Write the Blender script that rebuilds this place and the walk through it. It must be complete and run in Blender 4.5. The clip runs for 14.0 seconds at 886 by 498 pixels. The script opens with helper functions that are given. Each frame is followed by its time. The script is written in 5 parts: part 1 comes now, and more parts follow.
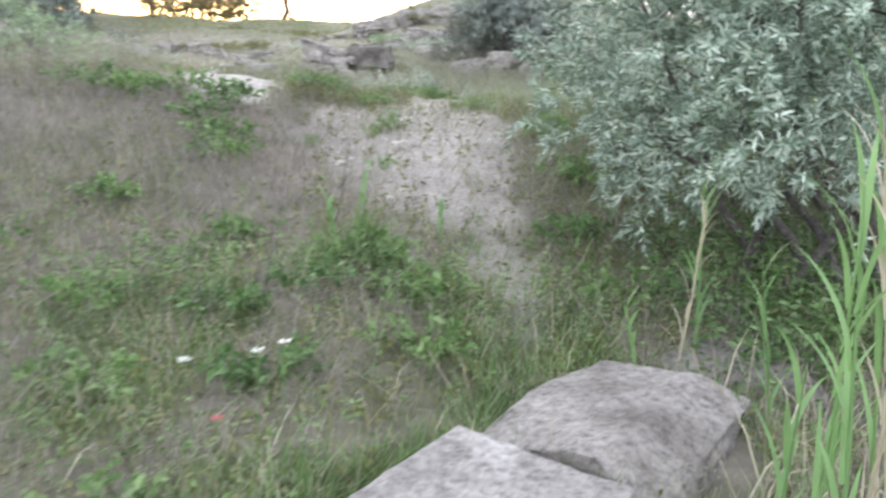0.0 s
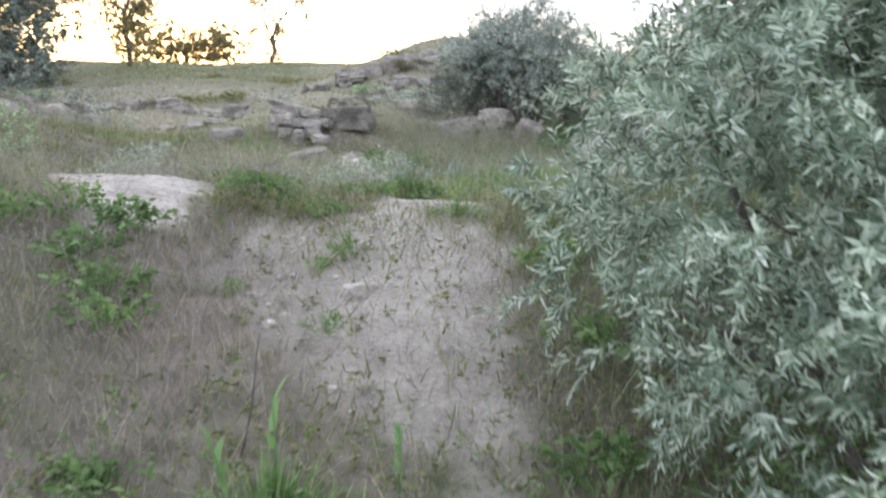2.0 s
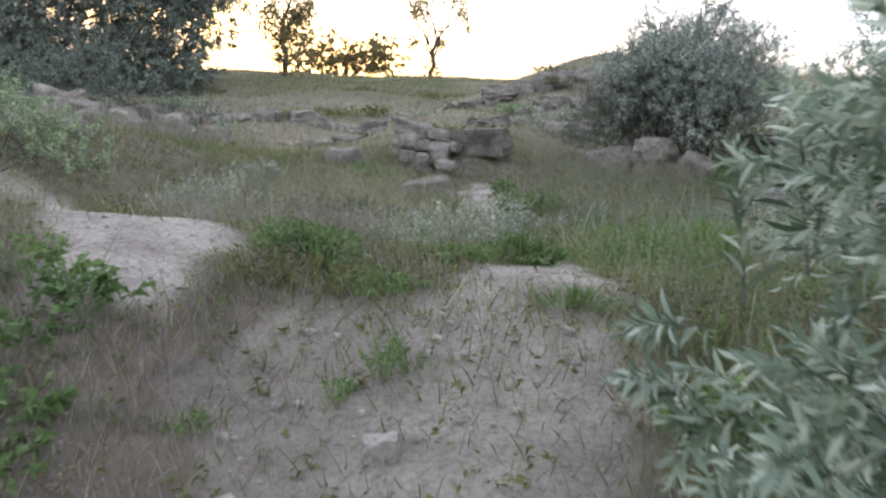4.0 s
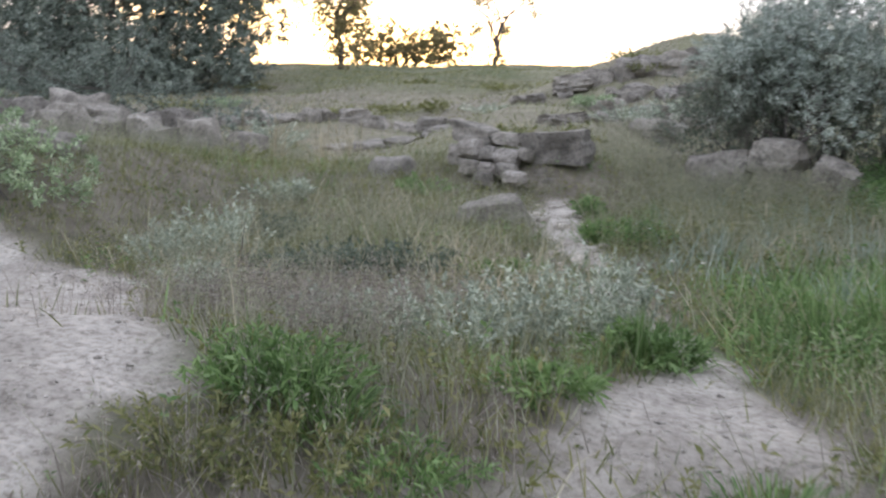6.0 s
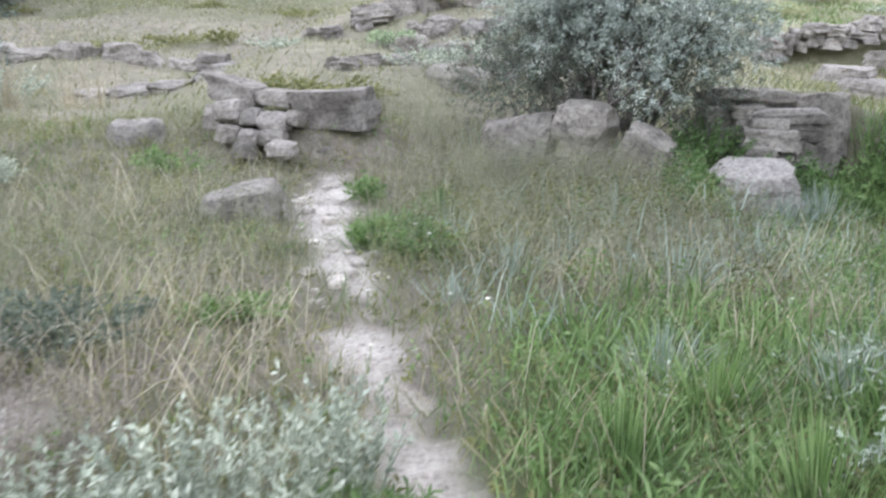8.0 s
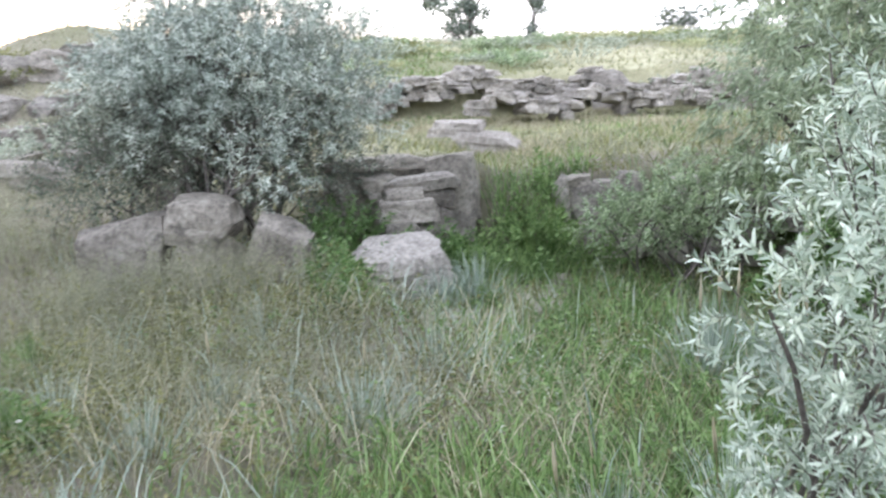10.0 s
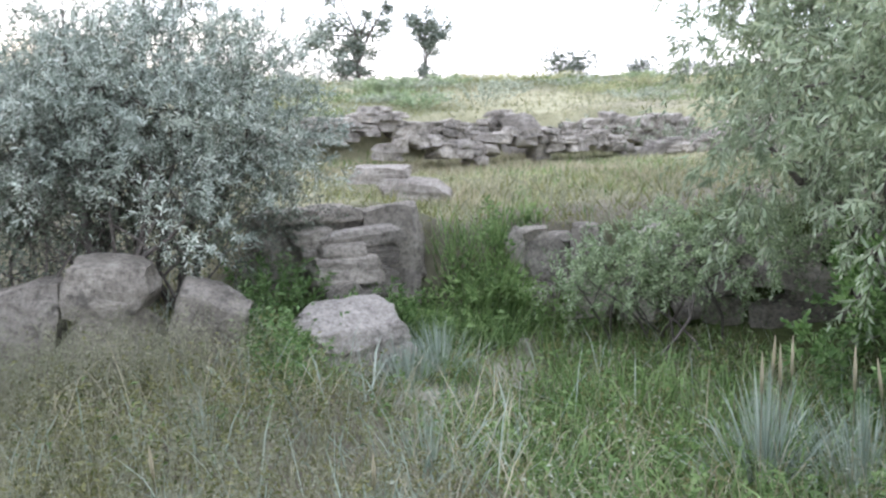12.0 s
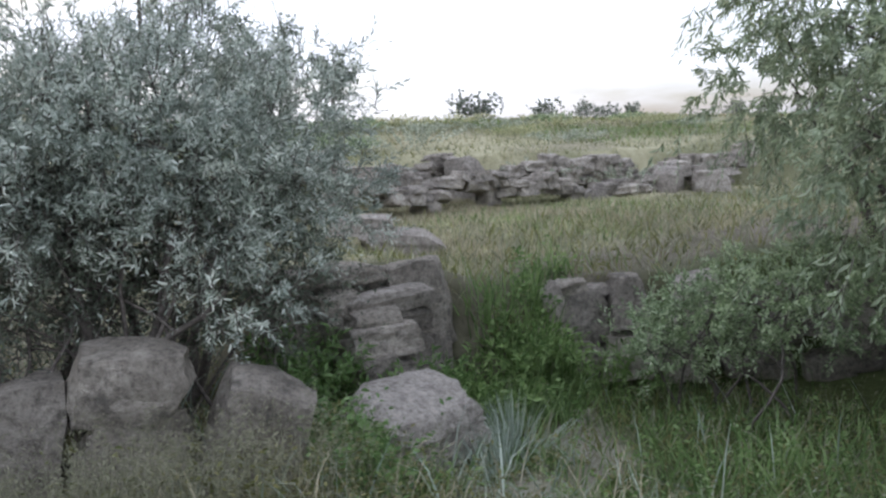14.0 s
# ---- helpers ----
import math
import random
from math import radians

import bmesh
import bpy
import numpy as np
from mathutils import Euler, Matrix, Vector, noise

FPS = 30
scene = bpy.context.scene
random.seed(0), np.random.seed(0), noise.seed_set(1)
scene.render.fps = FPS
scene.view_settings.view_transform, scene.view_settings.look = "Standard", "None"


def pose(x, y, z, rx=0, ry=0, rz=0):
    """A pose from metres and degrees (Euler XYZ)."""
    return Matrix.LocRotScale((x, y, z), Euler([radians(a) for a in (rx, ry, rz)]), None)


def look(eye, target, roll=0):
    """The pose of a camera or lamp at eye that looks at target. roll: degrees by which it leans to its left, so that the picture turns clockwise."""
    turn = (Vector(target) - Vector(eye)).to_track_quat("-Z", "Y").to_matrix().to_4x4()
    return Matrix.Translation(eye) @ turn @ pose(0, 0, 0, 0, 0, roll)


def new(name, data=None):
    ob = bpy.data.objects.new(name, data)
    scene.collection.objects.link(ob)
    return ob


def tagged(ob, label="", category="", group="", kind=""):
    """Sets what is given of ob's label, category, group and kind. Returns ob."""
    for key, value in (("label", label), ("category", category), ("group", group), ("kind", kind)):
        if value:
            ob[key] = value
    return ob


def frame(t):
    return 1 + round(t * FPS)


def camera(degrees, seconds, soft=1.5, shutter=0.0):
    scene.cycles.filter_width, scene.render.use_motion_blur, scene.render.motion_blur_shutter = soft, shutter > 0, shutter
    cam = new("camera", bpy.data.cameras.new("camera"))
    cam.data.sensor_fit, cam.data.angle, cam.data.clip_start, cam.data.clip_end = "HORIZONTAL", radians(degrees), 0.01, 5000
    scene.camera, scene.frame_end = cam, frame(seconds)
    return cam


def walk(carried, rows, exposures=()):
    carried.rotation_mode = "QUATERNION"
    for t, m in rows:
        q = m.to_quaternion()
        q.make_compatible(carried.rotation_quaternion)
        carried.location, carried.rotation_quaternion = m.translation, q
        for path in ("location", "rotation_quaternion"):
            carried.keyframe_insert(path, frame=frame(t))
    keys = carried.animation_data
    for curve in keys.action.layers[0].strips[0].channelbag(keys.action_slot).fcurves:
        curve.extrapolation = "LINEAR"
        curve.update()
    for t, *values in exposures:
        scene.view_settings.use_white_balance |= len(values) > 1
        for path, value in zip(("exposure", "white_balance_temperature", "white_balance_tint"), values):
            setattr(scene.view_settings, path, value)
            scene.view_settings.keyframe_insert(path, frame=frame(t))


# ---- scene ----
cam = camera(52.0, 14.0, soft=2.3, shutter=0.5)
PATH = [
    (0, (0.475, -0.925, 1.538), (0.46, 1.042, 1.176), 2.0),
    (0.5, (0.582, -0.48, 1.583), (0.665, 1.485, 1.219), 0.6),
    (1, (0.601, 0.022, 1.657), (0.617, 1.989, 1.296), 0.2),
    (1.5, (0.533, 0.407, 1.876), (0.517, 2.381, 1.554), -0.4),
    (2, (0.602, 0.89, 2.0), (0.581, 2.867, 1.698), 0.4),
    (2.5, (0.638, 1.317, 2.069), (0.57, 3.3, 1.816), 1.9),
    (3, (0.664, 1.75, 2.078), (0.621, 3.736, 1.845), 2.1),
    (3.5, (0.772, 2.261, 2.102), (0.481, 4.226, 1.865), 3.8),
    (3.7, (0.792, 2.465, 2.095), (0.457, 4.419, 1.834), 3.3),
    (5.8, (0.394, 4.537, 2.229), (-0.074, 6.458, 1.928), 0.9),
    (6, (0.38, 4.673, 2.245), (-0.127, 6.583, 1.939), 1.1),
    (6.5, (0.461, 5.015, 2.332), (-0.122, 6.885, 1.929), 2.1),
    (7, (0.495, 5.445, 2.351), (0.246, 7.383, 1.927), 3.0),
    (7.5, (0.477, 5.816, 2.454), (0.331, 7.749, 1.96), 1.1),
    (8, (0.571, 6.195, 2.585), (0.439, 8.132, 2.105), 1.3),
    (8.5, (0.615, 6.475, 2.636), (0.671, 8.424, 2.19), 1.1),
    (9, (0.579, 6.783, 2.731), (0.962, 8.703, 2.321), -0.6),
    (9.2, (0.575, 6.889, 2.745), (1.032, 8.792, 2.338), -1.5),
    (11.3, (0.508, 8.008, 2.745), (1.396, 9.767, 2.405), -2.4),
    (11.5, (0.485, 8.121, 2.751), (1.38, 9.877, 2.409), -2.7),
    (12, (0.368, 8.37, 2.733), (1.344, 10.089, 2.433), -1.9),
    (12.5, (0.137, 8.698, 2.745), (1.255, 10.322, 2.409), -4.3),
    (13, (0.077, 9.063, 2.766), (1.251, 10.674, 2.596), -5.7),
    (13.5, (-0.016, 9.378, 2.766), (1.177, 10.973, 2.582), -3.5),
    (14, (-0.114, 9.718, 2.74), (1.141, 11.261, 2.528), -2.7),
]
# the camera's own exposure drifts with the share of sky in view
EXPOSURES = [(0.0, 1.93), (0.7, 1.98), (1.1, 1.92), (1.5, 1.74), (2.0, 1.53), (2.5, 1.4), (3.0, 1.12), (3.7, 0.92), (5.8, 1.06), (6.3, 1.22), (7.0, 1.65), (7.5, 1.85), (8.5, 2.0), (9.2, 2.05), (11.3, 1.97), (12.5, 1.74), (13.0, 1.66), (13.5, 1.3), (14.0, 0.96)]
walk(cam, [(t, look(eye, target, roll)) for t, eye, target, roll in PATH], EXPOSURES)

# ---- light ----
# Evening after a bright day: the sun is almost down behind the trees, the sky is thinly clouded.
SUN_AZ = radians(18)          # to the left of the way ahead (+y)
SUN_EL = radians(6)
world = bpy.data.worlds.new("evening_sky")
scene.world = world
world.use_nodes = True
wn, wl = world.node_tree.nodes, world.node_tree.links
wn.clear()
w_out = wn.new("ShaderNodeOutputWorld")
w_bg = wn.new("ShaderNodeBackground")
w_sky = wn.new("ShaderNodeTexSky")
w_sky.sky_type = "NISHITA"
w_sky.sun_disc = False
w_sky.sun_elevation = SUN_EL
w_sky.sun_rotation = -SUN_AZ
w_sky.dust_density = 2.5
w_map = wn.new("ShaderNodeTexCoord")
w_scale = wn.new("ShaderNodeMapping")
w_scale.inputs["Scale"].default_value = (1.6, 1.6, 7.0)
w_noise = wn.new("ShaderNodeTexNoise")
w_noise.inputs["Scale"].default_value = 2.2
w_noise.inputs["Detail"].default_value = 5.0
w_ramp = wn.new("ShaderNodeValToRGB")
w_ramp.color_ramp.elements[0].position = 0.30
w_ramp.color_ramp.elements[0].color = (0.30, 0.30, 0.30, 1)
w_ramp.color_ramp.elements[1].position = 0.52
w_ramp.color_ramp.elements[1].color = (0.92, 0.92, 0.92, 1)
w_mix = wn.new("ShaderNodeMix")
w_mix.data_type = "RGBA"
w_mix.inputs["B"].default_value = (7.1, 7.6, 9.3, 1)
wl.new(w_map.outputs["Generated"], w_scale.inputs["Vector"])
wl.new(w_scale.outputs["Vector"], w_noise.inputs["Vector"])
wl.new(w_noise.outputs["Fac"], w_ramp.inputs["Fac"])
w_sep = wn.new("ShaderNodeSeparateXYZ")
w_rise = wn.new("ShaderNodeMapRange")
w_rise.inputs["From Min"].default_value = 0.0
w_rise.inputs["From Max"].default_value = 0.16
w_rise.inputs["To Min"].default_value = 0.5
w_rise.inputs["To Max"].default_value = 1.0
w_cover = wn.new("ShaderNodeMath")
w_cover.operation = "MULTIPLY"
wl.new(w_map.outputs["Generated"], w_sep.inputs["Vector"])
wl.new(w_sep.outputs["Z"], w_rise.inputs["Value"])
wl.new(w_ramp.outputs["Color"], w_cover.inputs[0])
wl.new(w_rise.outputs["Result"], w_cover.inputs[1])
wl.new(w_cover.outputs["Value"], w_mix.inputs["Factor"])
wl.new(w_sky.outputs["Color"], w_mix.inputs["A"])
wl.new(w_mix.outputs["Result"], w_bg.inputs["Color"])
w_bg.inputs["Strength"].default_value = 0.12
wl.new(w_bg.outputs["Background"], w_out.inputs["Surface"])

sun_data = bpy.data.lights.new("sun", "SUN")
sun_data.energy = 0.35
sun_data.angle = radians(12)
sun_data.color = (1.0, 0.80, 0.58)
sun = new("sun", sun_data)
sun.matrix_world = look((-10, 30, 8), (-10 + math.sin(SUN_AZ) * 10, 30 - math.cos(SUN_AZ) * 10, 8 - math.tan(SUN_EL) * 10))


# ---- materials ----
def shader(name):
    m = bpy.data.materials.new(name)
    m.use_nodes = True
    nt = m.node_tree
    nt.nodes.clear()
    return m, nt, nt.nodes.new("ShaderNodeOutputMaterial")


def link(nt, a, b):
    nt.links.new(a, b)


def noise_node(nt, vec, scale, detail=4.0, rough=0.6):
    n = nt.nodes.new("ShaderNodeTexNoise")
    n.inputs["Scale"].default_value = scale
    n.inputs["Detail"].default_value = detail
    n.inputs["Roughness"].default_value = rough
    link(nt, vec, n.inputs["Vector"])
    return n.outputs["Fac"]


def ramp_node(nt, fac, stops):
    r = nt.nodes.new("ShaderNodeValToRGB")
    el = r.color_ramp.elements
    while len(el) < len(stops):
        el.new(0.5)
    for e, (p, c) in zip(el, stops):
        e.position = p
        e.color = (*c, 1)
    link(nt, fac, r.inputs["Fac"])
    return r.outputs["Color"]


def mix_node(nt, fac, a, b, blend="MIX"):
    n = nt.nodes.new("ShaderNodeMix")
    n.data_type = "RGBA"
    n.blend_type = blend
    for key, v in (("Factor", fac), ("A", a), ("B", b)):
        if isinstance(v, (int, float)):
            n.inputs[key].default_value = v
        elif isinstance(v, tuple):
            n.inputs[key].default_value = (*v, 1)
        else:
            link(nt, v, n.inputs[key])
    return n.outputs["Result"]


def bump_node(nt, height, strength, distance):
    b = nt.nodes.new("ShaderNodeBump")
    b.inputs["Strength"].default_value = strength
    b.inputs["Distance"].default_value = distance
    link(nt, height, b.inputs["Height"])
    return b.outputs["Normal"]


def leaf_material(name, dark, mid, light, clear=0.35, rough=0.6, patch=0.8):
    """Thin leaf: every leaf has its own tone, with patches over the plant, and lets some light through."""
    m, nt, out = shader(name)
    geo = nt.nodes.new("ShaderNodeNewGeometry")
    tone = ramp_node(nt, geo.outputs["Random Per Island"], ((0.0, dark), (0.5, mid), (1.0, light)))
    spots = ramp_node(nt, noise_node(nt, geo.outputs["Position"], patch * 3, 3), ((0.3, (0.72, 0.74, 0.72)), (0.7, (1.15, 1.12, 1.05))))
    col = mix_node(nt, 1.0, tone, spots, "MULTIPLY")
    p = nt.nodes.new("ShaderNodeBsdfPrincipled")
    p.inputs["Roughness"].default_value = rough
    p.inputs["Specular IOR Level"].default_value = 0.3
    link(nt, col, p.inputs["Base Color"])
    t = nt.nodes.new("ShaderNodeBsdfTranslucent")
    link(nt, col, t.inputs["Color"])
    mx = nt.nodes.new("ShaderNodeMixShader")
    mx.inputs["Fac"].default_value = clear
    link(nt, p.outputs["BSDF"], mx.inputs[1])
    link(nt, t.outputs["BSDF"], mx.inputs[2])
    link(nt, mx.outputs["Shader"], out.inputs["Surface"])
    return m


def rock_material(name, dark, mid, light, lichen=(0.10, 0.095, 0.085)):
    m, nt, out = shader(name)
    geo = nt.nodes.new("ShaderNodeNewGeometry")
    info = nt.nodes.new("ShaderNodeObjectInfo")
    pos = geo.outputs["Position"]
    base = ramp_node(nt, noise_node(nt, pos, 3.5, 6), ((0.28, dark), (0.5, mid), (0.72, light)))
    grain = ramp_node(nt, noise_node(nt, pos, 30, 8, 0.78), ((0.36, (0.48, 0.47, 0.46)), (0.48, (0.95, 0.94, 0.93)), (0.62, (1.30, 1.28, 1.26))))
    col = mix_node(nt, 1.0, base, grain, "MULTIPLY")
    stain = ramp_node(nt, noise_node(nt, pos, 8.5, 7, 0.75), ((0.54, (0, 0, 0)), (0.66, (0.75, 0.75, 0.75))))
    col = mix_node(nt, stain, col, lichen)
    each = ramp_node(nt, info.outputs["Random"], ((0, (0.82, 0.81, 0.8)), (1, (1.12, 1.1, 1.06))))
    col = mix_node(nt, 1.0, col, each, "MULTIPLY")
    p = nt.nodes.new("ShaderNodeBsdfPrincipled")
    p.inputs["Roughness"].default_value = 0.92
    p.inputs["Specular IOR Level"].default_value = 0.2
    link(nt, col, p.inputs["Base Color"])
    hgt = mix_node(nt, 0.5, noise_node(nt, pos, 14, 9, 0.75), noise_node(nt, pos, 48, 5, 0.75))
    link(nt, bump_node(nt, hgt, 1.0, 0.055), p.inputs["Normal"])
    link(nt, p.outputs["BSDF"], out.inputs["Surface"])
    return m


def bark_material(name, dark, light):
    m, nt, out = shader(name)
    geo = nt.nodes.new("ShaderNodeNewGeometry")
    n = noise_node(nt, geo.outputs["Position"], 30, 6, 0.7)
    p = nt.nodes.new("ShaderNodeBsdfPrincipled")
    p.inputs["Roughness"].default_value = 0.9
    link(nt, ramp_node(nt, n, ((0.35, dark), (0.65, light))), p.inputs["Base Color"])
    link(nt, bump_node(nt, n, 0.8, 0.01), p.inputs["Normal"])
    link(nt, p.outputs["BSDF"], out.inputs["Surface"])
    return m


def ground_material():
    """Sandy bare soil where the attribute 'bare' says so, else brown litter with patches of low green."""
    m, nt, out = shader("steppe_soil")
    geo = nt.nodes.new("ShaderNodeNewGeometry")
    pos = geo.outputs["Position"]
    att = nt.nodes.new("ShaderNodeAttribute")
    att.attribute_name = "bare"
    lush = nt.nodes.new("ShaderNodeAttribute")
    lush.attribute_name = "lush"
    sand = ramp_node(nt, noise_node(nt, pos, 2.4, 7, 0.68), ((0.25, (0.21, 0.186, 0.158)), (0.5, (0.41, 0.372, 0.324)), (0.75, (0.60, 0.555, 0.49))))
    specks = ramp_node(nt, noise_node(nt, pos, 38, 5, 0.7), ((0.36, (0.60, 0.58, 0.55)), (0.50, (0.98, 0.98, 0.98)), (0.70, (1.22, 1.20, 1.17))))
    sand = mix_node(nt, 1.0, sand, specks, "MULTIPLY")
    litter = ramp_node(nt, noise_node(nt, pos, 5.0, 8, 0.75), ((0.25, (0.08, 0.068, 0.053)), (0.5, (0.185, 0.162, 0.128)), (0.75, (0.30, 0.265, 0.215))))
    green = ramp_node(nt, noise_node(nt, pos, 9.0, 8, 0.75), ((0.3, (0.035, 0.047, 0.017)), (0.55, (0.08, 0.10, 0.036)), (0.8, (0.155, 0.165, 0.075))))
    patch = ramp_node(nt, noise_node(nt, pos, 0.55, 4, 0.6), ((0.45, (0, 0, 0)), (0.62, (0.55, 0.55, 0.55))))
    turf = ramp_node(nt, noise_node(nt, pos, 3.2, 8, 0.75), ((0.3, (0.21, 0.205, 0.115)), (0.5, (0.365, 0.345, 0.22)), (0.75, (0.49, 0.45, 0.315))))
    dry = nt.nodes.new("ShaderNodeAttribute")
    dry.attribute_name = "dry"
    cover = mix_node(nt, dry.outputs["Fac"], mix_node(nt, patch, litter, green), turf)
    cover = mix_node(nt, lush.outputs["Fac"], cover, green)
    col = mix_node(nt, att.outputs["Fac"], cover, sand)
    p = nt.nodes.new("ShaderNodeBsdfPrincipled")
    p.inputs["Roughness"].default_value = 0.95
    p.inputs["Specular IOR Level"].default_value = 0.15
    link(nt, col, p.inputs["Base Color"])
    hgt = mix_node(nt, 0.4, noise_node(nt, pos, 9, 9, 0.72), noise_node(nt, pos, 45, 5, 0.75))
    link(nt, bump_node(nt, hgt, 0.9, 0.045), p.inputs["Normal"])
    link(nt, p.outputs["BSDF"], out.inputs["Surface"])
    return m


M_SOIL = ground_material()
M_ROCK = rock_material("weathered_limestone", (0.155, 0.143, 0.125), (0.285, 0.265, 0.235), (0.42, 0.395, 0.355))
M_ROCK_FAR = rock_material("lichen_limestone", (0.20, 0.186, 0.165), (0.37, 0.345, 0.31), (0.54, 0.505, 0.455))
M_PALE = rock_material("pale_pitted_limestone", (0.29, 0.27, 0.245), (0.50, 0.47, 0.43), (0.68, 0.645, 0.60), (0.20, 0.18, 0.16))
M_FLAG = rock_material("pale_flagstone", (0.22, 0.20, 0.18), (0.35, 0.325, 0.295), (0.48, 0.45, 0.415), (0.15, 0.135, 0.115))
M_BARK = bark_material("grey_bark", (0.05, 0.042, 0.036), (0.16, 0.14, 0.12))
M_SILVER = leaf_material("silver_leaf", (0.10, 0.15, 0.095), (0.33, 0.42, 0.325), (0.72, 0.79, 0.69), 0.25, 0.5)
M_SILVER_PALE = leaf_material("pale_silver_leaf", (0.19, 0.245, 0.19), (0.38, 0.455, 0.375), (0.66, 0.725, 0.645), 0.25, 0.5)
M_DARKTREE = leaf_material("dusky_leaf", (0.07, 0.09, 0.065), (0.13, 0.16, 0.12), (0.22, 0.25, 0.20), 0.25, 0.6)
M_SILVER_DIM = leaf_material("grey_green_leaf", (0.15, 0.185, 0.155), (0.38, 0.435, 0.385), (0.70, 0.745, 0.69), 0.25, 0.55)
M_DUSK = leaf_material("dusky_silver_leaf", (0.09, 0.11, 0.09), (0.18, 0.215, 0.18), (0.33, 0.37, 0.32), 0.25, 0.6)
M_CLOD = rock_material("pale_clod", (0.42, 0.385, 0.34), (0.56, 0.52, 0.465), (0.70, 0.66, 0.60), (0.46, 0.425, 0.38))
M_WILLOW = leaf_material("willow_leaf", (0.16, 0.21, 0.13), (0.29, 0.36, 0.24), (0.47, 0.54, 0.41), 0.35, 0.5)
M_SHRUB = leaf_material("dark_green_leaf", (0.06, 0.12, 0.035), (0.12, 0.21, 0.07), (0.22, 0.33, 0.14), 0.35, 0.5)
M_FARLEAF = leaf_material("backlit_tree_leaf", (0.16, 0.15, 0.08), (0.30, 0.26, 0.14), (0.46, 0.38, 0.20), 0.6, 0.6)
M_ARTEM = leaf_material("wormwood_leaf", (0.22, 0.25, 0.19), (0.37, 0.41, 0.33), (0.60, 0.63, 0.53), 0.2, 0.7)
M_GREEN = leaf_material("green_weed", (0.085, 0.15, 0.048), (0.17, 0.27, 0.095), (0.29, 0.40, 0.18), 0.4, 0.55)
M_OLIVE = leaf_material("olive_weed", (0.10, 0.12, 0.045), (0.19, 0.20, 0.08), (0.30, 0.29, 0.14), 0.35, 0.65)
M_DRY = leaf_material("dry_stalk", (0.15, 0.13, 0.113), (0.285, 0.25, 0.22), (0.445, 0.40, 0.36), 0.25, 0.8)
M_STRAW = leaf_material("straw", (0.30, 0.26, 0.18), (0.44, 0.39, 0.28), (0.58, 0.53, 0.41), 0.3, 0.7)
M_FEATHER = leaf_material("feathery_seed_head", (0.19, 0.20, 0.135), (0.30, 0.305, 0.215), (0.425, 0.42, 0.32), 0.4, 0.8)
M_TURF = leaf_material("pale_turf", (0.26, 0.28, 0.145), (0.42, 0.43, 0.25), (0.58, 0.57, 0.38), 0.35, 0.7)
M_BLUE = leaf_material("blue_green_grass", (0.20, 0.26, 0.21), (0.33, 0.40, 0.34), (0.50, 0.56, 0.49), 0.3, 0.5)
M_LEAFY = leaf_material("fresh_shrub_leaf", (0.15, 0.21, 0.11), (0.29, 0.38, 0.215), (0.50, 0.58, 0.40), 0.35, 0.5)
M_REED = leaf_material("fresh_reed", (0.11, 0.21, 0.065), (0.20, 0.34, 0.125), (0.32, 0.47, 0.22), 0.4, 0.45)
M_PETAL = leaf_material("white_petal", (0.75, 0.72, 0.68), (0.8, 0.78, 0.74), (0.85, 0.84, 0.8), 0.3, 0.6)
M_RED = leaf_material("red_petal", (0.45, 0.12, 0.12), (0.55, 0.18, 0.18), (0.6, 0.25, 0.25), 0.3, 0.6)


# ---- helpers for meshes ----
def mesh_from(name, verts, faces, mat, smooth=False):
    """verts: n x 3; faces: m x 3 or m x 4 whole numbers."""
    verts = np.ascontiguousarray(verts, dtype=np.float32)
    faces = np.ascontiguousarray(faces, dtype=np.int32)
    k = faces.shape[1]
    me = bpy.data.meshes.new(name)
    me.vertices.add(len(verts))
    me.vertices.foreach_set("co", verts.ravel())
    me.loops.add(faces.size)
    me.loops.foreach_set("vertex_index", faces.ravel())
    me.polygons.add(len(faces))
    me.polygons.foreach_set("loop_start", np.arange(0, faces.size, k, dtype=np.int32))
    me.polygons.foreach_set("loop_total", np.full(len(faces), k, dtype=np.int32))
    if smooth:
        me.polygons.foreach_set("use_smooth", np.ones(len(faces), dtype=bool))
    me.update(calc_edges=True)
    me.materials.append(mat)
    return me


def part(name, me, parent=None, label=""):
    ob = new(name, me)
    ob.parent = parent
    return tagged(ob, label)


def thing(name, at, label, category, group="", kind=""):
    ob = new(name)
    ob.empty_display_size = 0.1
    ob.location = at
    return tagged(ob, label, category, group, kind)


def lattice(ix, iy, seed):
    h = np.sin(ix * 127.1 + iy * 311.7 + seed * 74.7) * 43758.5453
    return h - np.floor(h)


def vnoise(x, y, seed=0):
    """Smooth value noise, 0 to 1."""
    ix, iy = np.floor(x), np.floor(y)
    fx, fy = x - ix, y - iy
    fx, fy = fx * fx * (3 - 2 * fx), fy * fy * (3 - 2 * fy)
    a, b = lattice(ix, iy, seed), lattice(ix + 1, iy, seed)
    c, d = lattice(ix, iy + 1, seed), lattice(ix + 1, iy + 1, seed)
    return (a * (1 - fx) + b * fx) * (1 - fy) + (c * (1 - fx) + d * fx) * fy


def step(a, b, v):
    s = np.clip((v - a) / (b - a), 0, 1)
    return s * s * (3 - 2 * s)


# ---- the lie of the land ----
def terrace_edge(x):
    """The line of the retaining wall, as y over x."""
    return np.interp(x, (1.5, 2.3, 3.4, 3.75, 4.15, 4.6, 5.6, 9.0), (14.5, 14.15, 14.1, 14.0, 13.78, 13.5, 12.7, 11.2))


